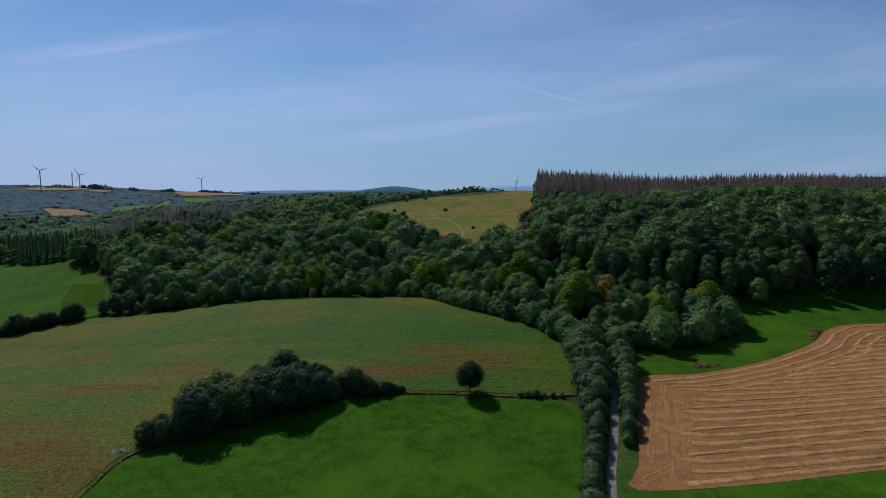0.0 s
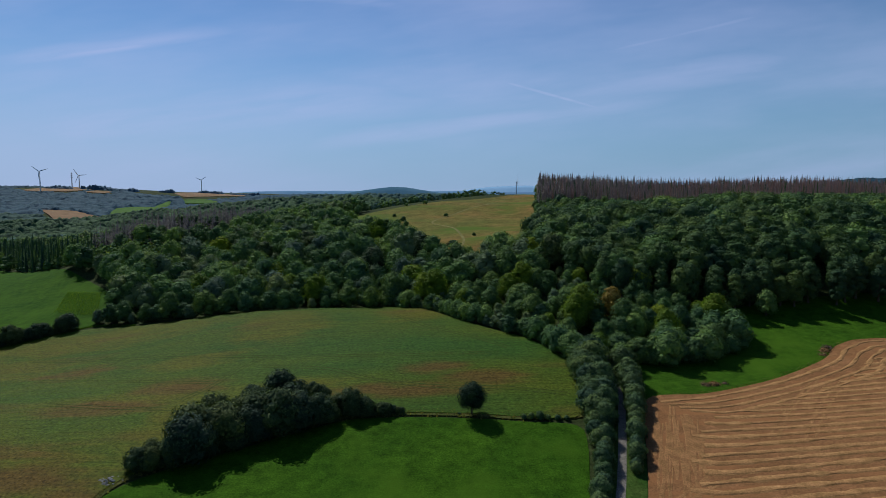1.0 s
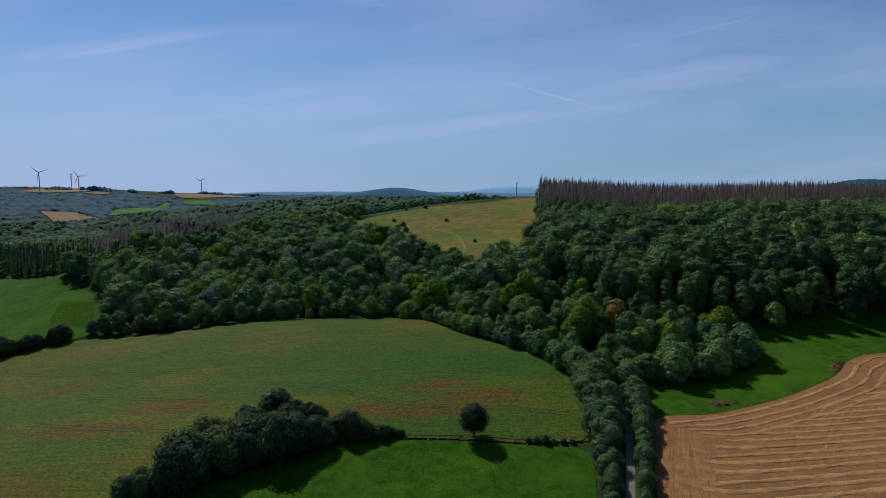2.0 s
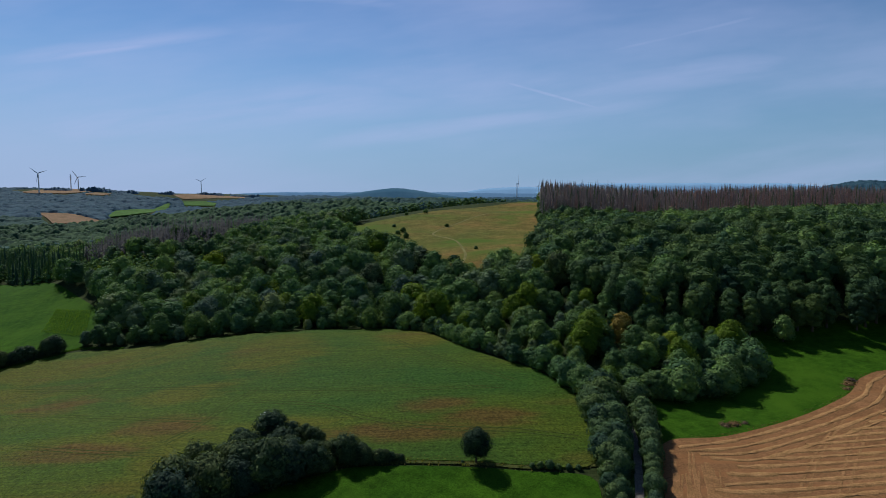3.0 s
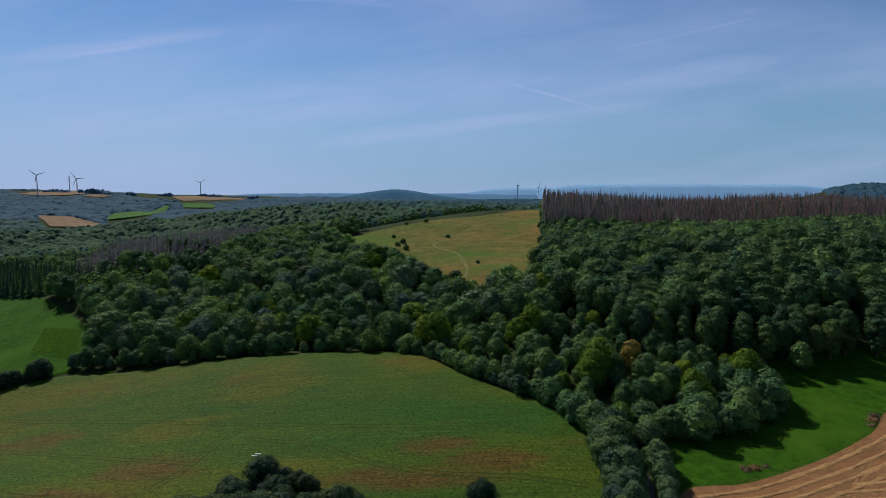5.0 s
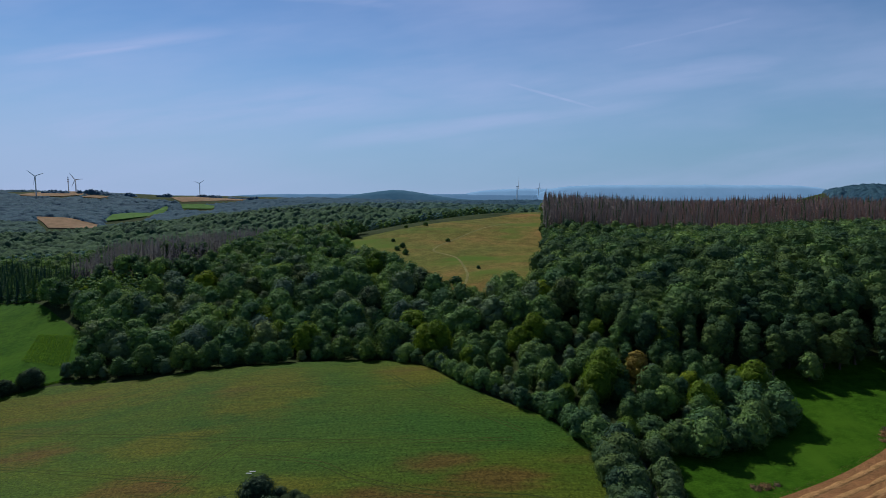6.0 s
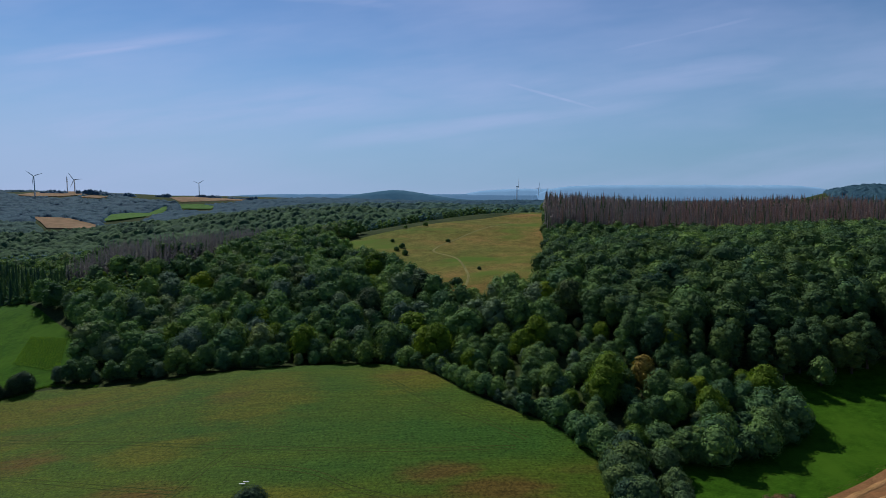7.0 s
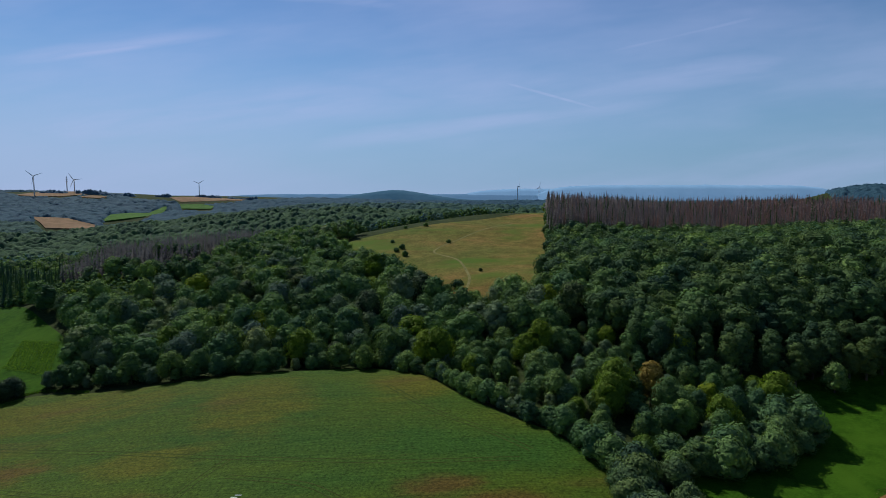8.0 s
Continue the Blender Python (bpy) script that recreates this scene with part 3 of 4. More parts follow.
def spruce_arrays(seed, whorls, per, droop=0.25, thin=0.5, wide=0.125, bare=0.22, body=0.6):
    """A spruce one metre tall, with needle fronds in whorls round a thin stem."""
    rng = np.random.default_rng(seed)
    v = [(0.008 * math.cos(k * 2.094), 0.008 * math.sin(k * 2.094), 0) for k in range(3)] + [(0, 0, 1.0)]
    f = [(0, 1, 3), (1, 2, 3), (2, 0, 3)]
    c = 4
    if body:
        v += [(wide * body * math.cos(k * 1.0472), wide * body * math.sin(k * 1.0472), bare + 0.05 * (k % 2)) for k in range(6)] + [(0, 0, 0.93)]
        f += [(4 + k, 4 + (k + 1) % 6, 10) for k in range(6)]
        c = 11
    for w_ in range(whorls):
        u = (w_ + rng.uniform(0.1, 0.7)) / whorls
        z = bare + (0.985 - bare) * u
        r0 = wide * (1 - u) ** 1.15 + 0.01
        for q in range(per):
            r = r0 * rng.uniform(0.6, 1.3)
            a = rng.uniform(0, 6.283)
            dx, dy = math.cos(a), math.sin(a)
            wd = r * thin
            z1 = z - r * droop * rng.uniform(0.3, 1.7)
            v += [(dx * r * 0.1, dy * r * 0.1, z + 0.02), (dx * r - dy * wd, dy * r + dx * wd, z1), (dx * r * 0.85 + dy * wd, dy * r * 0.85 - dx * wd, z1 - 0.02)]
            f.append((c, c + 1, c + 2))
            c += 3
    return np.array(v), np.array(f)


def conifer_arrays(seed, sprays, wide, bare, spray, body=0.4):
    """A dense conifer one metre tall: small needle sprays of every tilt, filling a slender cone."""
    rng = np.random.default_rng(seed)
    v = [(wide * body * math.cos(k * 1.0472), wide * body * math.sin(k * 1.0472), bare) for k in range(6)] + [(0, 0, 1.0)]
    f = [(k, (k + 1) % 6, 6) for k in range(6)]
    u = np.sort(1 - np.sqrt(rng.random(sprays))) * 0.97
    a = rng.uniform(0, 6.283, sprays)
    r = (wide * (1 - u) ** 0.95 + 0.006) * rng.uniform(0.55, 1.15, sprays)
    c = np.stack([r * np.cos(a), r * np.sin(a), bare + (1 - bare) * u], -1)
    size = spray * (0.45 + 0.75 * (1 - u))[:, None, None]
    tri = c[:, None, :] + rng.normal(size=(sprays, 3, 3)) * size * np.array([1.0, 1.0, 0.8])
    return np.concatenate([np.array(v), tri.reshape(-1, 3)]), np.concatenate([np.array(f), np.arange(sprays * 3).reshape(-1, 3) + 7])


def scatter(poly, gap, seed, jitter=0.42, also=None):
    """Uneven planting places inside an outline."""
    rng = np.random.default_rng(seed)
    p = np.array(poly, float)
    qx, qy = np.meshgrid(np.arange(p[:, 0].min(), p[:, 0].max(), gap), np.arange(p[:, 1].min(), p[:, 1].max(), gap))
    qx[1::2] += gap / 2
    qx = qx.ravel() + rng.uniform(-jitter, jitter, qx.size) * gap
    qy = qy.ravel() + rng.uniform(-jitter, jitter, qy.size) * gap
    ok = inside(qx, qy, poly)
    if also is not None:
        ok &= also(qx, qy)
    return qx[ok], qy[ok], rng


def stand(name, px, py, rng, shapes, mats, size, label, category="wood", weights=None, stretch=(0.88, 1.15), soft=False):
    """Many trees that nobody would count, as one mesh."""
    n = len(px)
    pz = land(px, py) - 0.1
    pick = rng.integers(0, len(shapes), n)
    mat = rng.choice(len(mats), n, p=weights)
    ang = rng.uniform(0, 6.283, n)
    rad = rng.uniform(*size, n)
    hgt = rad * rng.uniform(*stretch, n)
    tint = rng.random(n)
    vs, fs, ts, ms = [], [], [], []
    off = 0
    for i in range(n):
        sv, sf = shapes[pick[i]]
        ca, sa = math.cos(ang[i]) * rad[i], math.sin(ang[i]) * rad[i]
        v = np.empty((len(sv), 3), np.float32)
        v[:, 0] = sv[:, 0] * ca - sv[:, 1] * sa + px[i]
        v[:, 1] = sv[:, 0] * sa + sv[:, 1] * ca + py[i]
        v[:, 2] = sv[:, 2] * hgt[i] + pz[i]
        vs.append(v)
        fs.append(sf + off)
        ts.append(np.full(len(sv), tint[i], np.float32))
        ms.append(np.full(len(sf), mat[i], np.int32))
        off += len(sv)
    me = mesh_from(name, np.concatenate(vs), np.concatenate(fs), mats, soft, np.concatenate(ts), np.concatenate(ms))
    return tagged(new(name, me), label, category, kind="stuff")


def limb(bm, a, b, r0, r1, sides=6):
    """A tapered round piece of wood from a to b."""
    a, b = Vector(a), Vector(b)
    q = (b - a).to_track_quat("Z", "Y")
    rings = [[bm.verts.new(p + q @ Vector((r * math.cos(k * 6.2832 / sides), r * math.sin(k * 6.2832 / sides), 0))) for k in range(sides)] for p, r in ((a, r0), (b, r1))]
    for k in range(sides):
        bm.faces.new((rings[0][k], rings[0][(k + 1) % sides], rings[1][(k + 1) % sides], rings[1][k]))
    bm.faces.new(rings[1])


KINDS = {}


def tree(kind, x, y, size=1.0, turn=0.0, sink=0.15):
    """Plants one tree or bush of a kind: the first is built, the others copy it."""
    m = pose(x, y, float(land(x, y)) - sink, 0, 0, turn) @ Matrix.Diagonal((size, size, size * (0.93 + 0.14 * ((x * 7.3 + y * 3.1) % 1)), 1))
    name, seed, R, H, base, clumps, leaves, leaf, mat, label, category, group = kind[:12]
    key = (label, seed)
    if key in KINDS:
        return copy_thing(KINDS[key], m)
    top = new(name)
    rng = np.random.default_rng(seed + 900)
    bm = bmesh.new()
    r = 0.035 * H ** 0.9
    lean = rng.uniform(-0.03, 0.03, 2) * H
    stem = (lean[0], lean[1], base + (H - base) * 0.45)
    limb(bm, (0, 0, -0.3), (lean[0] * 0.5, lean[1] * 0.5, base * 0.9 + 0.1), r * 1.25, r * 0.85, 7)
    limb(bm, (lean[0] * 0.5, lean[1] * 0.5, base * 0.9 + 0.1), stem, r * 0.85, r * 0.4, 6)
    for k in range(5):
        a = k * 1.2566 + rng.uniform(-0.4, 0.4)
        z0 = base * rng.uniform(0.8, 1.15) + 0.1 * k * (H - base) * 0.4
        limb(bm, (lean[0] * 0.6, lean[1] * 0.6, z0), (math.cos(a) * R * 0.62, math.sin(a) * R * 0.62, z0 + R * rng.uniform(0.45, 0.8)), r * 0.42, r * 0.12, 5)
    part("trunk", bm, BARK, top)
    v, f = crown_arrays(seed, R, H, base, clumps, leaves, leaf)
    crown = new("crown", mesh_from("crown", v, f, [mat], False, np.full(len(v), 0.0)))
    crown.parent = top
    tagged(top, label, category, group)
    top.matrix_basis = Matrix.Diagonal((1, 1, 1, 1))
    KINDS[key] = top
    made = top
    made.matrix_basis = m
    return made


def kind_of(name, seed, R, H, base, clumps, leaves, leaf, mat, label, category="tree", group=""):
    return (name, seed, R, H, base, clumps, leaves, leaf, mat, label, category, group)


# the wood's woodland prototypes, in metres
MID = [crown_arrays(s, 6.0, 13.5, 1.0, 17, 950, 0.34, 0.52) for s in range(9)]
BROAD = [crown_arrays(70 + s, 6.6, 15.8, 3.0, 16, 850, 0.36, 0.68) for s in range(9)]
LOW = [crown_arrays(30 + s, 6.4, 14.0, 2.0, 12, 380, 0.5, 0.62) for s in range(7)]
FARC = [crown_arrays(50 + s, 6.6, 14.0, 0.5, 5, 55, 0.75, 0.5) for s in range(6)]
SPRUCE = [conifer_arrays(s, 130, 0.095, 0.04, 0.024) for s in range(9)]
SPRUCE_TOP = [conifer_arrays(40 + s, 60, 0.095, 0.4, 0.026) for s in range(7)]
FIR = [conifer_arrays(60 + s, 150, 0.15, 0.03, 0.032, 0.5) for s in range(7)]
DEADS = [spruce_arrays(20 + s, 22, 3, 0.35, 0.16, 0.11, 0.2, 0.0) for s in range(8)]

VALLEY = [(46, 205), (47, 213), (38, 232), (26, 246), (10, 266), (-4, 292), (-22, 308), (-53, 310), (-84, 301), (-122, 298), (-151, 301), (-174, 305), (-178, 325), (-187, 344), (-199, 368), (-228, 396), (-280, 443), (-370, 500), (-460, 640), (-300, 720), (-150, 680), (-75, 580), (-98, 522), (-66, 478), (-44, 440), (-22, 396), (-4, 368), (20, 358), (45, 366), (56, 330), (66, 300), (100, 262), (113, 246), (108, 230), (97, 221), (76, 213.5), (60, 208)]
WOOD = [(66, 300), (80, 278), (115, 266), (150, 266), (200, 270), (300, 274), (460, 280), (480, 514), (340, 514), (150, 512), (86, 514), (76, 480), (62, 410), (52, 372), (56, 330)]
SAPLING = [(-300, 448), (-205, 400), (-150, 408), (-140, 425), (-180, 430), (-285, 457)]
DEADWEST = [(-262, 457), (-215, 441), (-182, 448), (-166, 480), (-168, 525), (-172, 600), (-185, 690), (-370, 720), (-330, 600)]
DARK = [(-420, 545), (-300, 452), (-268, 430), (-256, 434), (-258, 460), (-300, 505), (-400, 590)]
SPRUCES = [(79, 520), (150, 518), (340, 520), (480, 520), (520, 720), (111, 720)]

OAK = [kind_of("oak_tree", 100 + k, 6.4, 12.6 + k, 0.5, 20, 1300, 0.34, LEAF_OAK, "dark green oak tree with a rounded crown", "tree", "trees of the valley edge") for k in range(3)]
ASH = [kind_of("ash_tree", 110 + k, 5.8, 13.2 + k, 0.6, 18, 1250, 0.34, LEAF_ASH, "mid green ash tree with a loose crown", "tree", "trees of the valley edge") for k in range(3)]
LIME = [kind_of("maple_tree", 120 + k, 5.4, 11.6 + k, 0.6, 18, 1500, 0.3, LEAF_LIME, "yellow green maple tree catching the sun", "tree", "trees of the valley edge") for k in range(2)]
WILLOW = [kind_of("willow_tree", 130 + k, 5.2, 11.0 + k, 0.5, 18, 1400, 0.3, LEAF_WILLOW, "grey green willow tree with a silvery crown", "tree", "trees of the valley edge") for k in range(2)]
RUSSET = kind_of("russet_tree", 140, 4.2, 14.5, 2.4, 16, 1100, 0.34, LEAF_RUSSET, "orange brown tree with early autumn leaves")
BEECH = [kind_of("beech_tree", 150 + k, 6.2, 22.5 + k, 3.0, 22, 1700, 0.38, LEAF_BEECH, "tall green beech tree at the wood's edge", "tree", "trees of the wood's edge") for k in range(4)]
HEDGE = [kind_of("hedge_tree", 160 + k, 4.4, 8.0, 0.1, 16, 1900, 0.22, LEAF_HEDGE, "dark bushy hedge tree between crop and meadow", "tree", "field hedge") for k in range(4)]
LANE = [kind_of("lane_bush", 170 + k, 2.4, 4.0, 0.1, 12, 1200, 0.16, LEAF_LANE, "dense grey green hedge bush beside the track", "bush", "lane hedge") for k in range(4)]
SHRUB = [kind_of("shrub", 180 + k, 2.3, 3.4, 0.1, 9, 500, 0.22, LEAF_OAK, "round dark green bush on dry meadow", "bush", "meadow bushes") for k in range(2)]

SAPS = [kind_of("young_tree", 210 + k, 3.0, 5.6 + 0.6 * k, 0.1, 12, 760, 0.22, (LEAF_OAK, LEAF_ASH, LEAF_WILLOW)[k], ("dark green young tree filling the thicket", "mid green young ash tree in the thicket", "silvery young willow in the thicket")[k], "tree", "young trees of the thicket") for k in range(3)]
EAST = lambda a, b: ~((a > -30) & (b < 312))
FRONT = lambda a, b: (a > -30) & (b < 312)
rg = random.Random(5)

# the thicket and trees near the lane, each on its own
x, y, rng = scatter(VALLEY, 7.4, 3, also=FRONT)
for a, b in zip(x, y):
    r = rg.random()
    k = rg.choice(OAK) if r < 0.58 else rg.choice(ASH) if r < 0.8 else rg.choice(LIME) if r < 0.9 else rg.choice(WILLOW)
    low = (0.9 if a > 66 else 0.66) if b < 222 else 0.85 if b < 240 else 0.95
    tree(k, a, b, low * rg.uniform(0.75, 1.25), rg.uniform(0, 360))
tree(RUSSET, 68, 250, 1.1, 40)
tree(LIME[0], 87, 249, 1.05, 10)
tree(LIME[1], 84, 232, 0.9, 80)
# low growth that closes the thicket's foot
x, y, rng = scatter([(58, 205), (75, 208), (99, 216), (110, 229), (114, 247), (106, 248), (97, 229), (75, 216.5), (58, 212)], 3.3, 51)
for a, b in zip(x, y):
    tree(rg.choice(SAPS[:2]), a, b, rg.uniform(0.85, 1.5), rg.uniform(0, 360))
# the row along the far side of the crop
for i in range(24):
    a = -172 + i * 6.2 + rg.uniform(-1.5, 1.5)
    b = float(np.interp(a, [-172, -151, -122, -84, -53, -27], [307, 302, 299, 301.5, 310, 309])) + rg.uniform(-1, 2)
    tree(rg.choice(OAK + ASH[:1] + WILLOW[:1]), a, b, rg.uniform(0.85, 1.3), rg.uniform(0, 360))
tree(OAK[1], -36, 305, 0.98, 30)
# the wood's edge above the pasture
for i in range(34):
    a = 72 + i * 7.2 + rg.uniform(-2, 2)
    b = float(np.interp(a, [66, 80, 115, 150, 200, 300], [296, 274, 262, 262, 267, 272])) + rg.uniform(-1.5, 3)
    tree(rg.choice(BEECH), a, b, rg.uniform(0.82, 1.02) if a > 100 else 0.8, rg.uniform(0, 360))
    tree(rg.choice(BEECH), a + 3.4, b + rg.uniform(6, 9), rg.uniform(0.85, 1.05) if a > 100 else 0.8, rg.uniform(0, 360))
tree(ASH[1], 134, 256, 1.0, 10)
tree(LIME[1], 47, 330, 1.15, 0)

# dark conifers behind the western field
x, y, rng = scatter(DARK, 6.2, 71)
stand("dark_spruces", x, y, rng, FIR, [NEEDLE_GREEN, LEAF_BEECH], (15, 23), "dark green spruces behind the western field", weights=[0.8, 0.2])
# woods as stuff
x, y, rng = scatter(VALLEY, 9.6, 7, also=lambda a, b: ~inside(a, b, DEADWEST) & ~inside(a, b, DARK) & ~inside(a, b, SAPLING) & EAST(a, b) & (b < 430) & (b > 312))
stand("valley_wood", x, y, rng, MID, [LEAF_OAK, LEAF_ASH, LEAF_HEDGE, LEAF_WILLOW, LEAF_LIME], (0.8, 1.55), "mixed broadleaved trees filling the valley", weights=[0.24, 0.5, 0.04, 0.18, 0.04], stretch=(0.88, 1.08))
x, y, rng = scatter(VALLEY, 8.6, 8, also=lambda a, b: ~inside(a, b, DEADWEST) & ~inside(a, b, DARK) & ~inside(a, b, SAPLING) & EAST(a, b) & (b >= 430))
stand("valley_wood", x, y, rng, LOW, [LEAF_OAK, LEAF_ASH, LEAF_WILLOW], (0.7, 1.2), "mixed broadleaved trees on the valley's far side", weights=[0.4, 0.48, 0.12])
x, y, rng = scatter(WOOD, 7.7, 4, also=lambda a, b: (b > 282) & (b < 385) & (a < b * 0.78))
stand("hill_wood", x, y, rng, BROAD, [LEAF_BEECH, LEAF_OAK, LEAF_ASH], (1.0, 1.3), "dense broadleaved wood covering the hill", weights=[0.66, 0.17, 0.17], stretch=(0.95, 1.06))
x, y, rng = scatter(WOOD, 8.6, 9, also=lambda a, b: (b >= 385) & (a < b * 0.78))
stand("hill_wood", x, y, rng, LOW, [LEAF_BEECH, LEAF_OAK, LEAF_ASH], (1.0, 1.3), "dense broadleaved wood covering the hilltop", weights=[0.66, 0.17, 0.17], stretch=(0.95, 1.06))
x, y, rng = scatter(SAPLING, 4.2, 31)
stand("young_plantation", x, y, rng, FARC, [LEAF_ASH, LEAF_LIME, LEAF_OAK], (0.35, 0.6), "light green young trees planted before the dead spruces", weights=[0.6, 0.2, 0.2])
GAPS = lambda a, b: np.sin(a * 0.071 + b * 0.031) * np.sin(b * 0.083 - a * 0.02 + 1.0) > 0.5
x, y, rng = scatter(DEADWEST, 8.5, 19, also=GAPS)
stand("valley_wood", x, y, rng, LOW, [LEAF_OAK, LEAF_ASH, LEAF_BEECH], (0.75, 1.2), "green broadleaved trees among the dead spruces", weights=[0.4, 0.3, 0.3])
x, y, rng = scatter(DEADWEST, 3.9, 5, also=lambda a, b: ~GAPS(a, b))
stand("dead_spruces", x, y, rng, DEADS, [STEM_DEAD, NEEDLE_GREEN], (14, 23), "grey brown dead spruce stand", weights=[0.93, 0.07])
for k, (wts, lab) in enumerate((([0.72, 0.13, 0.15], "grey brown dying spruce plantation on the ridge"), ([0.36, 0.5, 0.14], "rust brown dying spruce plantation along the ridge"))):
    for gap, y0, y1, shapes in ((3.2, 500, 575, SPRUCE), (4.3, 575, 670, SPRUCE_TOP)):
        x, y, rng = scatter(SPRUCES, gap, 6, also=lambda a, b: (b >= y0) & (b < y1) & (a < b * 0.78) & ((a + 14 * np.sin(b * 0.11) - (b - 520) * 0.45 < 170) == (k == 0)))
        stand("ridge_spruces", x, y, rng, shapes, [NEEDLE_DEAD, NEEDLE_RED, NEEDLE_GREEN], (20.5, 25.0), lab, weights=wts)

# young growth between the dry meadow and the spruces
x, y, rng = scatter([(70, 470), (77, 470), (88, 522), (108, 640), (112, 690), (103, 690), (98, 640), (78, 530)], 4.6, 85)
stand("edge_growth", x, y, rng, LOW, [LEAF_OAK, LEAF_ASH, LEAF_BEECH], (0.35, 0.75), "green young trees before the dying spruces", weights=[0.4, 0.3, 0.3])
# a row of lower trees behind the dry meadow's brow
x, y, rng = scatter([(-110, 640), (-85, 610), (-30, 640), (30, 690), (75, 735), (75, 790), (-110, 790)], 7.0, 83)
stand("brow_wood", x, y, rng, FARC, [LEAF_OAK, LEAF_ASH, LEAF_HAZED], (0.5, 0.72), "low broadleaved trees behind the dry meadow", weights=[0.4, 0.3, 0.3])
# far fields on the slopes
TAN_FAR = [(-1093, 1720), (-975, 1720), (-1000, 1800), (-1050, 1890), (-1140, 1905), (-1245, 1890), (-1160, 1800)]
GREEN_FAR = [(-1075, 1960), (-1000, 2080), (-1035, 2300), (-1120, 2500), (-1170, 2650), (-1180, 2620), (-1140, 2400), (-1150, 2150)]
GREEN_FAR2 = [(-1095, 2600), (-970, 2600), (-1000, 2720), (-1080, 2790), (-1160, 2740)]
TAN_TOP = [(-1890, 2740), (-1790, 2705), (-1660, 2700), (-1640, 2760), (-1660, 3100), (-1950, 3150)]
TAN_TOP3 = [(-1590, 2690), (-1490, 2685), (-1470, 2760), (-1580, 2800)]
TAN_TOP2 = [(-1310, 2975), (-1323, 3345), (-1080, 3380), (-980, 3150), (-1050, 3002), (-1184, 2805)]
FARS = [TAN_FAR, GREEN_FAR, GREEN_FAR2, TAN_TOP, TAN_TOP2, TAN_TOP3]
for poly, mat, lab in zip(FARS, (FARTAN, FARGREEN, FARGREEN, FARTAN, FARTAN, FARTAN), ("distant tan stubble field", "distant bright green field", "distant green field", "distant pale field on the plateau", "distant tan field by the hilltop", "small distant tan field")):
    field("far_field", poly, mat, 3.0, lab + " between woods", "field", 30.0, closed=False)
NEARER = [[(q[0] * k, q[1] * k) for q in poly] for n_, poly in enumerate(FARS) for k in ((0.985, 0.97, 0.955) if n_ < 3 else (0.985, 0.97))]

UPPER_BIG = [(-104, 508), (-78, 560), (-24, 597), (26, 638), (95, 704), (135, 704), (135, 500), (60, 360), (0, 360)]


def fan(a, b):
    ok = (a > -b * 0.76 - 20) & (a < b * 0.2)
    for poly in [VALLEY, SPRUCES, DEADWEST, UPPER_BIG, WOOD, WEST_POLY, *FARS, *NEARER]:
        ok &= ~inside(a, b, poly)
    return ok & ~((b > 2780) & (a < -950) & (a > -2100)) & ~((b > 560) & (b < 900) & (a > -0.14 * b))


def canopy(name, x0, x1, y0, y1, step, crown, tall, keep, mat, label, seed):
    """A far wood as one closed canopy: domed crowns of uneven size that meet, down to the ground at the wood's edge."""
    rng = np.random.default_rng(seed)
    nx, ny = int((x1 - x0) / crown) + 3, int((y1 - y0) / crown) + 3
    jx, jy = rng.uniform(0.08, 0.92, (nx, ny)), rng.uniform(0.08, 0.92, (nx, ny))
    size, lift, tone = rng.uniform(0.62, 1.0, (nx, ny)), rng.uniform(0.62, 1.0, (nx, ny)) * tall, rng.random((nx, ny))
    px, py = np.meshgrid(np.arange(x0, x1, step), np.arange(y0, y1, step))
    px = px + rng.uniform(-0.3, 0.3, px.shape) * step
    py = py + rng.uniform(-0.3, 0.3, py.shape) * step
    cx, cy = ((px - x0) / crown).astype(int), ((py - y0) / crown).astype(int)
    swell = np.sin(px / 41 + 1.7 * np.sin(py / 63)) * np.sin(py / 29 + 1.3 * np.sin(px / 77))
    top, tint = np.full(px.shape, 0.0), np.zeros(px.shape)
    for dx in (-1, 0, 1):
        for dy in (-1, 0, 1):
            qx, qy = np.clip(cx + dx, 0, nx - 1), np.clip(cy + dy, 0, ny - 1)
            d2 = ((px - x0) / crown - qx - jx[qx, qy]) ** 2 + ((py - y0) / crown - qy - jy[qx, qy]) ** 2
            h = lift[qx, qy] - tall * 0.8 * d2 / size[qx, qy] ** 2
            tint = np.where(h > top, tone[qx, qy], tint)
            top = np.maximum(top, h)
    top = top * (0.85 + 0.3 * np.clip(swell * 2.2, -1, 1)) + rng.normal(0, 0.04 * tall, top.shape)
    ok = keep(px, py)
    z = land(px, py) + np.where(ok, top, -0.5)
    w_ = px.shape[1]
    i0 = (np.arange(px.shape[0] - 1)[:, None] * w_ + np.arange(w_ - 1)[None]).ravel()
    quads = np.stack([i0, i0 + 1, i0 + w_ + 1, i0 + w_], -1)
    quads = quads[ok.ravel()[quads].any(1)]
    used = np.unique(quads)
    back = np.zeros(px.size, int)
    back[used] = np.arange(len(used))
    v = np.stack([px.ravel(), py.ravel(), z.ravel()], -1)[used]
    return tagged(new(name, mesh_from(name, v, back[quads], [mat], True, tint.ravel()[used])), label, "wood", kind="stuff")


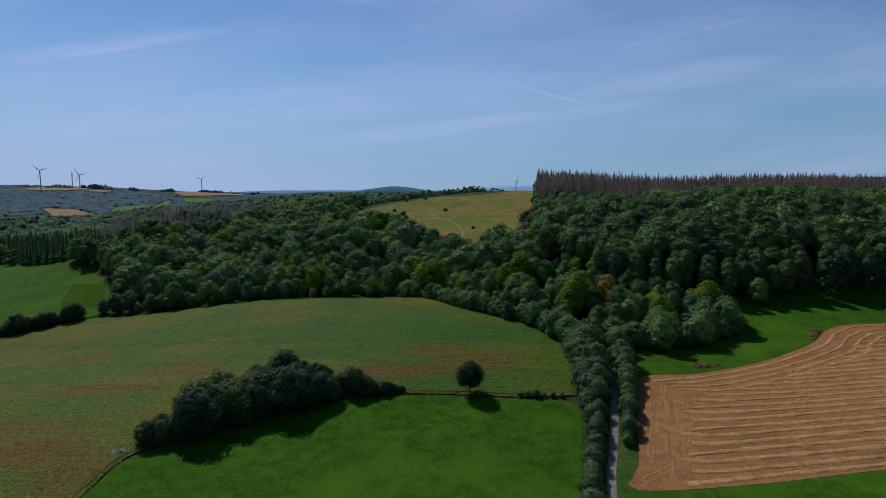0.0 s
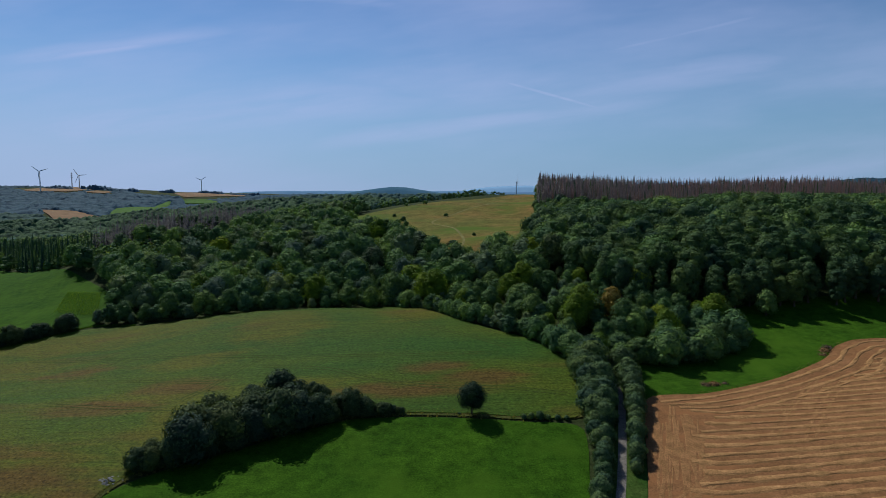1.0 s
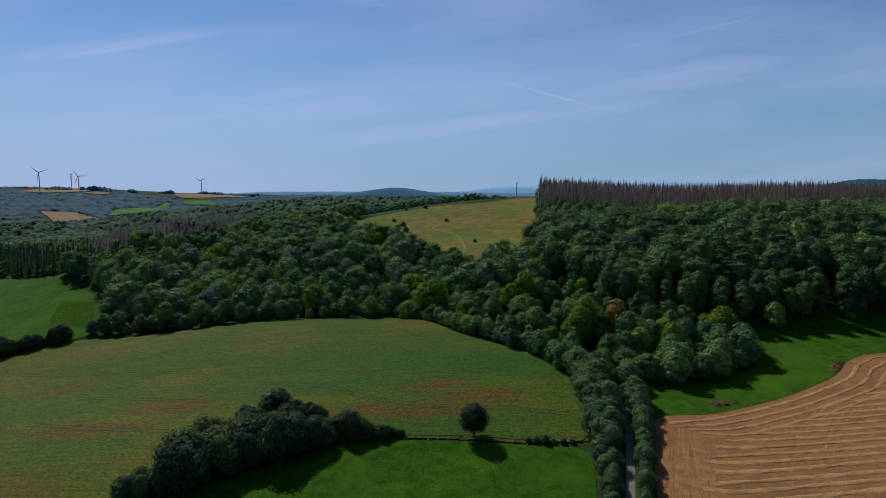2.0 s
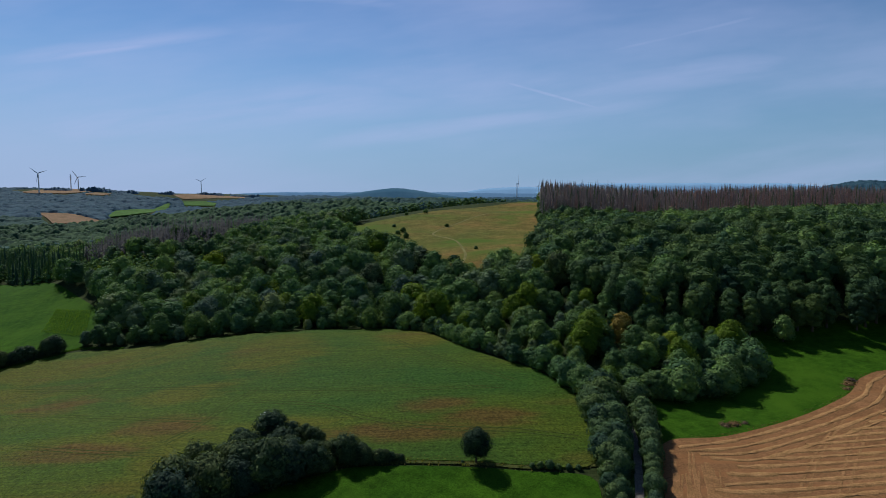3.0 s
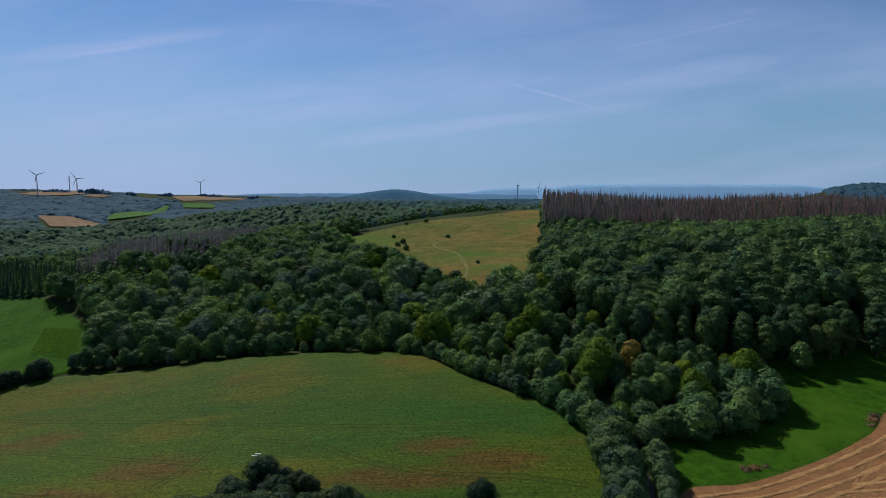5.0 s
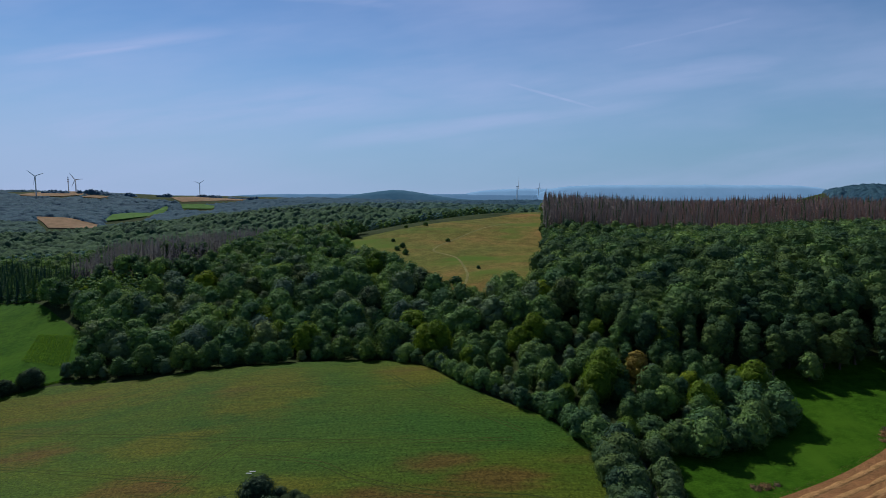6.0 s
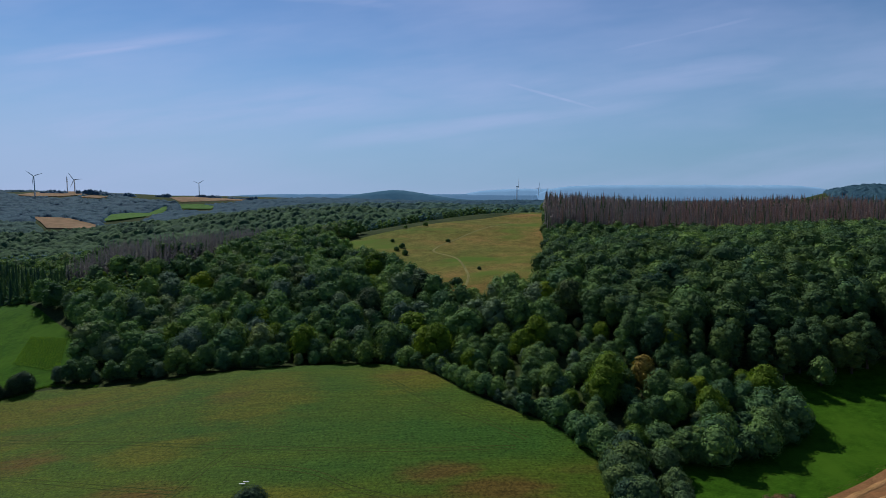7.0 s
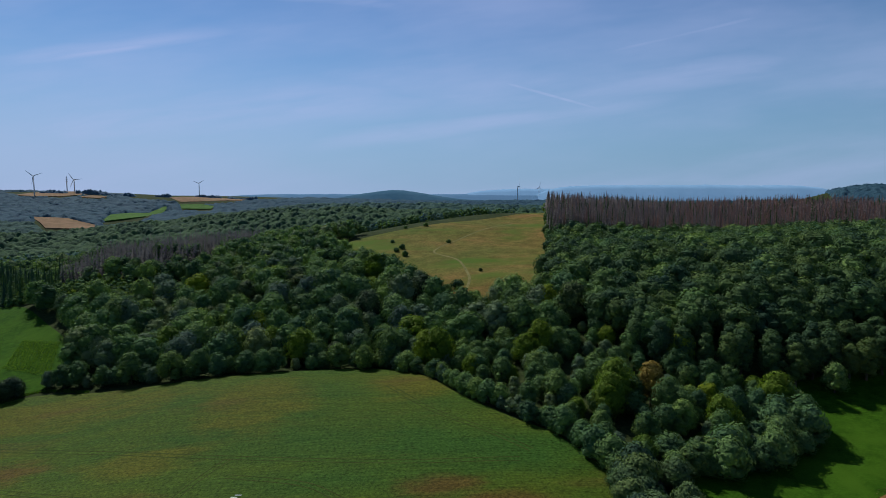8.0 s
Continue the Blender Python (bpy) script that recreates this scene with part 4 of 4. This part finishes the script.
x, y, rng = scatter([(-610, 480), (610, 480), (610, 760), (-610, 760)], 9.0, 20, also=fan)
stand("far_wood", x, y, rng, FARC, [LEAF_HAZED, LEAF_ASH, LEAF_OAK], (0.85, 1.25), "broadleaved woods beyond the dead spruces", weights=[0.45, 0.25, 0.3], stretch=(0.85, 1.1))
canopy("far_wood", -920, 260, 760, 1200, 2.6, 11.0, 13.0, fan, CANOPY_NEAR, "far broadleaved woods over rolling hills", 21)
canopy("far_wood", -1380, 380, 1200, 1800, 4.0, 13.0, 13.0, fan, CANOPY_HAZED, "farther broadleaved woods over rolling hills", 22)
canopy("far_wood", -2540, 680, 1800, 3300, 7.0, 18.0, 13.0, fan, CANOPY_HAZED_FAR, "distant woods over rolling hills in painted blue haze", 23)

canopy("far_wood", 1150, 1900, 1850, 2300, 5.0, 15.0, 14.0, lambda a, b: inside(a, b, [(1180, 1850), (1640, 1850), (1900, 2300), (1400, 2300)]), CANOPY_HAZED_FAR, "distant wooded hill beyond the spruces", 24)
# tree belts on the plateau's skyline
for x0, x1, yy, high in ((-1865, -1745, 2860, 17), (-1710, -1500, 2880, 22), (-1490, -1435, 2860, 17), (-1400, -1330, 3000, 18), (-1330, -1190, 3300, 17), (-1170, -1000, 3330, 20)):
    canopy("tree_belt", x0, x1, yy, yy + 60, 4.0, 13.0, high, lambda a, b: (a > x0 + 5) & (a < x1 - 5) & (b > yy + 5) & (b < yy + 52), CANOPY_HAZED_BELT, "distant tree belt on the plateau in painted blue haze", int(-x0))
canopy("far_wood", -1400, 2300, 3300, 4300, 14.0, 34.0, 15.0, lambda a, b: (a > -950) & (b > 3312), CANOPY_HAZED_FAR, "distant woods towards the horizon", 25)

# ---------------------------------------------------------------- the lone tree, hedges, bushes
LONE = kind_of("lone_tree", 200, 4.3, 9.6, 2.3, 22, 4200, 0.17, LEAF_LONE, "lone dark green field tree with a forked trunk")
tree(LONE, 7.6, 168.4, 1.0, 20)
HEDGE_POLY = [(-71, 142), (-54, 152), (-31, 166.5), (-27, 169), (-27, 174), (-33, 182), (-41, 188), (-51, 184), (-57, 174), (-63, 161), (-73, 149)]
x, y, rng = scatter(HEDGE_POLY, 4.2, 15, 0.4)
for a, b in zip(x, y):
    front = b < 150 + (a + 62) * 0.5 + 9
    edge = (0.75 if a < -67 else 1.18 if a < -58 else 0.9 if a < -53 else 1.05 if a < -42 else 0.85 if a < -34 else 0.72) * (1.0 if front else 0.72)
    tree(rg.choice(HEDGE), a, b, edge * rg.uniform(0.8, 1.35), rg.uniform(0, 360))
for a, b, s in ((-26, 170.5, 0.75), (-24, 169.8, 0.7), (-22, 170.4, 0.66), (-20, 170, 0.6), (-18, 170.4, 0.52), (-16, 170.3, 0.45), (-14.4, 170.4, 0.36), (-13, 170.5, 0.26), (-25, 169.4, 0.5), (-23, 169.2, 0.5), (-21, 169.4, 0.46), (-19, 169.5, 0.42), (-17, 169.6, 0.38), (-15.2, 169.8, 0.32), (-11.8, 170.3, 0.2)):
    tree(rg.choice(HEDGE), a, b, s, rg.uniform(0, 360))
for a, b, s in ((-68.5, 143.5, 0.9), (-65, 145.5, 1.12), (-61.5, 147.5, 1.2), (-58, 149.8, 1.15), (-66, 149, 0.95), (-62.5, 152.5, 1.1), (-71.5, 143, 0.6), (-53, 154, 1.3), (-48, 157.2, 1.3), (-43, 160.6, 1.15), (-38.5, 163.6, 1.05), (-34, 166, 0.85)):
    tree(rg.choice(HEDGE), a, b, s, rg.uniform(0, 360))
# bushes and young trees crowding the crop's eastern edge
rim = smooth([(43, 200), (44, 207), (34.5, 229), (23, 241), (7, 262), (-7, 288), (-23, 305)], 1.0)
k = 0.0
for q in range(0, len(rim), 3):
    a, b = rim[q]
    tree(rg.choice(SAPS), a + rg.uniform(-1.6, 0.9), b + rg.uniform(-1.4, 0.9), rg.uniform(0.75, 1.3), rg.uniform(0, 360))
track = np.array(TRACK)
for side, y0, y1 in ((-1, 70, 204), (1, 141, 206)):
    t = y0
    while t < y1:
        cx = float(np.interp(t, track[:, 1], track[:, 0]))
        grow = 1.0 + max(0.0, (t - 150) / 42) * (1.0 if side < 0 else 0.8)
        tree(rg.choice(LANE), cx + side * (2.7 + (1.5 if side < 0 else 0.7) * grow) + rg.uniform(-0.3, 0.3), t, grow * rg.uniform(0.75, 1.2) * (1 if side < 0 else 0.9), rg.uniform(0, 360))
        t += 1.6 * grow * rg.uniform(0.7, 1.25)
for a, b, s in ((38.5, 153, 1.0), (38.6, 157, 1.25), (39.5, 161, 1.3), (40.5, 165.5, 1.5), (40, 170, 1.6), (42, 174, 1.8), (41.8, 179.5, 1.7), (43.5, 184, 1.9), (42.8, 190, 1.8), (44, 195.5, 1.9), (44.5, 201, 1.8)):
    tree(rg.choice(LANE), a, b, s, rg.uniform(0, 360))
for a, b, s in ((21.5, 166, 0.4), (23.5, 165.8, 0.5), (25.8, 165.6, 0.62), (28, 165.2, 0.42), (30.5, 165, 0.45), (33, 165, 0.38), (4.2, 168.6, 0.25)):
    tree(LANE[0], a, b, s, rg.uniform(0, 360))
for a, b, s in ((-42, 526, 0.9), (-36, 491, 1.3), (-32.5, 500, 1.2), (-37, 474, 0.95), (-28.8, 473.6, 1.0), (2.1, 519, 1.1), (-17.5, 586, 1.3), (-35, 582, 1.1), (-7, 386, 1.7), (5.7, 386, 2.1), (0, 380, 1.6), (20.6, 418, 0.6), (-12, 400, 1.2)):
    tree(SHRUB[int(s * 10) % 2], a, b, s, rg.uniform(0, 360))
for i in range(28):
    tree(rg.choice(HEDGE), -183 - i * 2.05, 299 - i * 1.73 + rg.uniform(-0.6, 0.6), rg.uniform(0.7, 0.95), rg.uniform(0, 360))
BRAM = kind_of("bramble_patch", 190, 2.4, 0.5, 0.0, 18, 520, 0.16, BRAMBLE, "low purple brown bramble patch at the field edge", "bush")
for a, b, s in ((81, 190.5, 1.0), (84.5, 191.5, 1.1), (88, 193, 0.8), (132, 214, 0.9), (134.5, 217, 1.1), (137, 219.5, 1.0)):
    tree(BRAM, a, b, s, a * 40, 0.7)

ribbon("footpath", smooth([(8.7, 376), (12.6, 394), (12.7, 413), (7.6, 455), (-7.9, 480), (-6, 499), (4, 519), (30, 560), (60, 600)], 4.0), 1.6, PATH, 0.3, "trodden pale path across the dry meadow", "path")

# the young maize, row by row
lines = []
for k in range(16):
    for j in range(60):
        u, w = k / 15, j / 59
        a = np.array((-181.0, 319.0)) * (1 - u) * (1 - w) + np.array((-201.0, 359.0)) * (1 - u) * w + np.array((-209.0, 330.0)) * u * (1 - w) + np.array((-224.0, 366.0)) * u * w
        lines.append(a)
rng = np.random.default_rng(12)
p = np.repeat(np.array(lines), 3, axis=0) + rng.normal(0, 0.3, (len(lines) * 3, 2))
n = len(p)
pos = np.column_stack([p, land(p[:, 0], p[:, 1]) + rng.uniform(0.4, 1.3, n)])
t1 = unit(np.array([0, 0, 0.5]) + rng.normal(size=(n, 3)))
t2 = unit(np.cross(t1, rng.normal(size=(n, 3))))
lv = np.stack([pos - t1 * 0.5, pos - t2 * 0.13, pos + t1 * 0.5, pos + t2 * 0.13], 1).reshape(-1, 3)
tagged(new("maize_rows", mesh_from("maize_rows", lv, np.arange(n * 4).reshape(-1, 4), [GREENBLADE], False)), "pale green rows of young maize", "maize", kind="stuff")

# ---------------------------------------------------------------- stubble: rows of straw
stub = bpy.data.objects["stubble_field"]


def straw_row(line, width, height, seed, headland=0.0, mat=STRAW):
    rng = np.random.default_rng(seed)
    p = np.array(smooth(line, 1.4))
    ok = inside(p[:, 0], p[:, 1], STUBBLE_POLY) & (p[:, 1] < np.interp(p[:, 0], [58, 77.5, 100, 119, 131, 143, 166, 260], [176.5, 182.5, 194, 204, 211, 222, 228, 232]) - headland)
    p = p[ok]
    if len(p) < 8:
        return
    d = unit(np.gradient(p, axis=0))
    nrm = np.stack([d[:, 1], -d[:, 0]], -1)
    n = len(p)
    sway = np.cumsum(rng.normal(0, 0.05, n))
    sway -= np.linspace(sway[0], sway[-1], n)
    offs, hs = (-0.5, -0.28, 0.0, 0.26, 0.5), (-0.05, 0.7, 1.0, 0.75, -0.05)
    cols = []
    wide = width * np.convolve(rng.uniform(0.45, 1.55, n + 2), np.ones(3) / 3, "valid")
    for o, h in zip(offs, hs):
        q = p + nrm * (o * wide * rng.uniform(0.92, 1.08, n) + sway)[:, None]
        z = land(q[:, 0], q[:, 1]) + 0.15 + (0.04 + h * height * rng.uniform(0.7, 1.25, n) if h > 0 else h)
        cols.append(np.column_stack([q, z]))
    v = np.concatenate(cols)
    f = np.concatenate([np.stack([np.arange(n - 1) + k * n, np.arange(n - 1) + (k + 1) * n, np.arange(1, n) + (k + 1) * n, np.arange(1, n) + k * n], -1) for k in range(4)])
    ob = new("straw_row", mesh_from("straw_row", v, f, [mat], False))
    ob.parent = stub


for k in range(22):
    y0 = 124.0 + 3.7 * k
    x0 = 53 + (y0 - 127) * 0.42 + 1.5 * math.sin(k * 2.1)
    straw_row([(x0, y0 + 1.0 * (k % 3)), (x0 + 7, y0 + 0.5), (x0 + 22, y0 + 1.4), (120, y0 + 3.8), (180, y0 + 8), (255, y0 + 13)], 2.1, 0.2, k, 15.0)
for k, off in enumerate((2.5, 6.0, 9.5, 13.0)):
    straw_row([(60 + off * 0.6, 176 - off * 0.5), (78 + off * 0.2, 182 - off), (100 + off * 0.4, 193.5 - off), (119.5 + off * 0.5, 203.5 - off), (132 + off * 0.6, 210.5 - off), (144 + off * 0.5, 221 - off), (167, 227 - off), (255, 231 - off)], 1.8, 0.18, 40 + k)
for k in range(34):
    off, t0 = 1.2 + 0.36 * k + rg.uniform(-0.3, 0.3), rg.uniform(0.0, 0.6)
    t1 = min(1.0, t0 + rg.uniform(0.25, 0.55))
    straw_row([(42 + off + 16 * t + 0.5 * math.sin(9 * t + k), 124.5 + 49 * t) for t in (t0, t0 * 0.6 + t1 * 0.4, t1)], rg.uniform(0.6, 1.3), 0.0, 60 + k, 0.0, STRAW_THIN)

for k, line in enumerate(([(42, 124), (50, 129), (60, 134.5)], [(42.5, 126.5), (50, 131), (58, 137)])):
    straw_row(line, 1.0, 0.01, 80 + k, 0.0, STRAW_THIN)
# the tracks of a trailer driven across the rows
for k in range(4):
    straw_row([(81 + 2.2 * k + 5 * (k > 1), 153), (96 + 2.2 * k + 5 * (k > 1), 172), (118 + 2.2 * k + 5 * (k > 1), 196)], 0.9, 0.0, 90 + k, 3.0, STRAW_THIN)


def tufts(name, line, width, gap, tall, mat, label):
    rng = np.random.default_rng(len(label))
    p = np.array(smooth(line, gap))
    d = unit(np.gradient(p, axis=0))
    p = np.repeat(p, 4, axis=0) + np.repeat(np.stack([d[:, 1], -d[:, 0]], -1), 4, axis=0) * rng.normal(0, width / 2.6, (len(p) * 4, 1)) + rng.uniform(-gap, gap, (len(p) * 4, 2))
    n = len(p)
    h = tall * rng.uniform(0.4, 1.3, (n, 1))
    foot = np.column_stack([p, land(p[:, 0], p[:, 1])])
    a = rng.uniform(0, 6.283, n)
    side = np.column_stack([np.cos(a), np.sin(a), np.zeros(n)]) * 0.28
    tip = foot + np.column_stack([rng.normal(0, 0.2, (n, 2)), np.zeros(n)]) + np.array([0, 0, 1.0]) * h
    lv = np.stack([foot - side, foot + side, tip + side * 0.7, tip - side * 0.7], 1).reshape(-1, 3)
    return tagged(new(name, mesh_from(name, lv, np.arange(n * 4).reshape(-1, 4), [mat], False)), label, "grass", kind="stuff")


tufts("edge_grass", EDGE, 2.2, 0.35, 0.5, DRYBLADE, "tall dry grass between crop and meadow")
tufts("edge_grass", [(58, 178), (77.5, 183.5), (100, 195), (119, 205), (131, 212), (143, 223), (166, 229)], 1.6, 0.35, 0.16, DRYBLADE, "rough dry grass along the stubble")
tufts("edge_grass", [(-206, 276), (-184, 296), (-172, 303), (-150, 297)], 1.8, 0.4, 0.6, GREENBLADE, "rough grass along the western field")

# ---------------------------------------------------------------- crop: leaves and wheel tracks
crop = bpy.data.objects["crop_field"]
TRAILS = ([(-79, 183), (-74, 194), (-70, 209), (-65, 221)], [(-172, 255), (-107, 233), (-66, 222), (-16, 213), (19, 212)], [(-148, 222), (-101, 205), (-72, 197)],
          [(-62, 211), (-39, 204), (-25, 194), (-5, 186), (19, 183), (36, 179)], [(-23, 273), (-7, 248), (11, 230), (23, 217)], [(-123, 187), (-99, 180), (-76, 176)])
for line in TRAILS:
    for side in (-0.95, 0.95):
        p = np.array(smooth(line, 2.0))
        d = unit(np.gradient(p, axis=0))
        p = p + np.stack([d[:, 1], -d[:, 0]], -1) * side
        ob = ribbon("wheel_track", [tuple(q) for q in p], 0.45, SOIL, 0.47, "dark bare wheel track", "")
        ob.parent = crop
        del ob["kind"]

x, y, rng = scatter(CROP_POLY, 0.56, 77, 0.5, also=lambda a, b: (np.abs(a) < b * 0.78) & (b > 110))
n = len(x)
s = rng.uniform(0.12, 0.3, (n, 1))
pos = np.column_stack([x, y, land(x, y) + 0.46 + rng.uniform(0.0, 0.05, n)])
nn = unit(np.array([0, 0, 1.0]) + rng.normal(size=(n, 3)) * 0.2)
t1 = unit(np.cross(nn, rng.normal(size=(n, 3))))
t2 = np.cross(nn, t1)
lv = np.stack([pos - t1 * s, pos - t2 * s * 0.7, pos + t1 * s, pos + t2 * s * 0.7], 1).reshape(-1, 3)
tagged(new("crop_leaves", mesh_from("crop_leaves", lv, np.arange(n * 4).reshape(-1, 4), [CROP_LEAF], False)), "green and yellowing leaves of the low crop", "crop", kind="stuff")

# two pale boards lying in the crop
for k in range(2):
    bm = bmesh.new()
    bmesh.ops.create_cube(bm, size=1.0)
    bmesh.ops.scale(bm, vec=(1.6, 0.3, 0.1), verts=bm.verts)
    bmesh.ops.bevel(bm, geom=bm.edges[:], offset=0.02, segments=1, affect="EDGES")
    ob = tagged(part("white_board", bm, WHITE), "weathered white board lying in the crop", "board", "white boards")
    ob.matrix_basis = pose(-55.9 + 0.7 * k, 199.2 + 1.2 * k, float(land(-55.5, 200)) + 0.72, 4, 3, 6)

# a heap of grey field stones at the hedge's end
heap = tagged(new("stone_heap"), "low heap of grey field stones beside the hedge", "stones")
heap.matrix_basis = pose(-75.5, 138.5, float(land(-75.5, 138.5)))
for k in range(26):
    bm = bmesh.new()
    bmesh.ops.create_icosphere(bm, subdivisions=1, radius=rg.uniform(0.25, 0.55))
    for v in bm.verts:
        v.co *= rg.uniform(0.75, 1.2)
        v.co.z *= 0.7
    a, r = rg.uniform(0, 6.283), 2.4 * math.sqrt(rg.random())
    bmesh.ops.translate(bm, vec=(r * math.cos(a) * 1.3, r * math.sin(a), 0.15 + 0.5 * (1 - r / 2.4)), verts=bm.verts)
    part("stone", bm, STONE, heap)

# a thin pole at the corner of the pasture
pole = tagged(new("wooden_pole"), "thin dark wooden pole at the pasture corner", "pole")
pole.matrix_basis = pose(59.3, 185.5, float(land(59.3, 185.5)) - 0.3, 0, 2, 0)
bm = bmesh.new()
limb(bm, (0, 0, 0), (0, 0, 4.8), 0.11, 0.08, 8)
part("shaft", bm, BARK, pole)
bm = bmesh.new()
limb(bm, (-0.35, 0, 4.5), (0.35, 0, 4.5), 0.05, 0.05, 6)
part("crossbar", bm, BARK, pole)

# ---------------------------------------------------------------- wind turbines and mast
def turbine(x, y, hub_z, blade, spin, turn, label):
    top = tagged(new("wind_turbine"), label, "wind turbine", "wind turbines")
    base = float(land(x, y))
    h = hub_z - base
    top.matrix_basis = pose(x, y, base - 1, 0, 0, turn)
    bm = bmesh.new()
    limb(bm, (0, 0, 0), (0, 0, h), blade * 0.075, blade * 0.042, 14)
    part("tower", bm, TURBINE, top)
    bm = bmesh.new()
    bmesh.ops.create_cube(bm, size=1.0)
    bmesh.ops.scale(bm, vec=(blade * 0.09, blade * 0.24, blade * 0.09), verts=bm.verts)
    bmesh.ops.bevel(bm, geom=bm.edges[:], offset=blade * 0.015, segments=2, affect="EDGES")
    bmesh.ops.translate(bm, vec=(0, -blade * 0.03, h + blade * 0.04), verts=bm.verts)
    part("nacelle", bm, TURBINE, top)
    bm = bmesh.new()
    bmesh.ops.create_uvsphere(bm, u_segments=12, v_segments=8, radius=blade * 0.06)
    bmesh.ops.translate(bm, vec=(0, -blade * 0.17, h + blade * 0.04), verts=bm.verts)
    part("hub", bm, TURBINE, top)
    for k in range(3):
        a = radians(spin + 120 * k)
        bm = bmesh.new()
        ax, up = Vector((math.cos(a), 0, math.sin(a))), Vector((-math.sin(a), 0, math.cos(a)))
        c = Vector((0, -blade * 0.17, h + blade * 0.04))
        rows = []
        for u, wd in ((0.04, 0.03), (0.18, 0.065), (0.5, 0.045), (0.85, 0.025), (1.0, 0.01)):
            q = c + ax * blade * u
            rows.append([bm.verts.new(q + up * blade * wd), bm.verts.new(q + Vector((0, -blade * wd * 0.35, 0))), bm.verts.new(q - up * blade * wd * 0.6), bm.verts.new(q + Vector((0, blade * wd * 0.35, 0)))])
        for r0, r1 in zip(rows, rows[1:]):
            for j in range(4):
                bm.faces.new((r0[j], r0[(j + 1) % 4], r1[(j + 1) % 4], r1[j]))
        bm.faces.new(rows[-1])
        part("blade", bm, TURBINE, top)


turbine(-1780, 2713, 150, 38, 20, 20, "grey wind turbine standing on the distant plateau")
turbine(-1777, 3000, 140, 40, 5, 10, "grey wind turbine beside a radio mast")
turbine(-1575, 4000, 137, 38, 35, 15, "small distant grey wind turbine on a hilltop")
turbine(357, 3000, 108, 42, 90, 85, "distant wind turbine with its rotor edge on")
turbine(648, 4200, 112, 38, 80, 30, "distant wind turbine behind the ridge")

mast = tagged(new("radio_mast"), "tall slender grey radio mast with platforms", "radio mast")
mz = float(land(-1813, 3000))
mast.matrix_basis = pose(-1813, 3000, mz - 1)
bm = bmesh.new()
limb(bm, (0, 0, 0), (0, 0, 60), 2.6, 1.8, 10)
limb(bm, (0, 0, 60), (0, 0, 158 - mz), 1.6, 0.6, 8)
part("shaft", bm, TURBINE, mast)
for z, r in ((52, 4.4), (62, 4.0), (70, 3.0)):
    bm = bmesh.new()
    limb(bm, (0, 0, z), (0, 0, z + 4), r, r, 12)
    part("platform", bm, TURBINE, mast)

# ---------------------------------------------------------------- hills on the horizon


def ridge(name, y, x0, x1, base, top, mat, label, flat=0.5, seed=0):
    n = 90
    xs = np.linspace(x0, x1, n)
    u = np.linspace(-1, 1, n)
    prof = np.clip(1 - np.abs(u) ** (2 / (1 - flat)), 0, 1) if flat > 0 else np.exp(-(u * 2.2) ** 2)
    rng = np.random.default_rng(seed)
    rough = np.convolve(rng.normal(0, 1, n + 8), np.ones(9) / 9, "valid") * (top - base) * 0.07 + rng.normal(0, 1, n) * 0.9
    hs = base + (top - base) * prof + rough * prof
    rows = [np.column_stack([xs, np.full(n, y + dy), h]) for dy, h in ((-260, np.full(n, -20.0)), (-120, base + (hs - base) * 0.62), (0, hs), (160, np.full(n, -20.0)))]
    v = np.concatenate(rows)
    f = np.concatenate([np.stack([np.arange(n - 1) + k * n, np.arange(1, n) + k * n, np.arange(1, n) + (k + 1) * n, np.arange(n - 1) + (k + 1) * n], -1) for k in range(3)])
    return tagged(new(name, mesh_from(name, v, f, [mat])), label, "hill", kind="structure")


ridge("backdrop", 4400, -1150, 450, 20, 96, HAZE_NEAR, "wooded dome hill in painted blue green haze on the horizon", 0.0, 1)
ridge("backdrop", 4330, 640, 2800, 60, 131, HAZE_FAR, "long flat ridge in painted blue haze on the horizon", 0.75, 2)
ridge("backdrop", 4560, -1700, 2400, 30, 68, HAZE_MID, "low wooded hills in painted blue haze on the horizon", 0.85, 3)
ridge("backdrop", 4640, 100, 1500, 50, 108, HAZE_FAR, "ridge in painted pale blue haze behind the spruces", 0.5, 4)
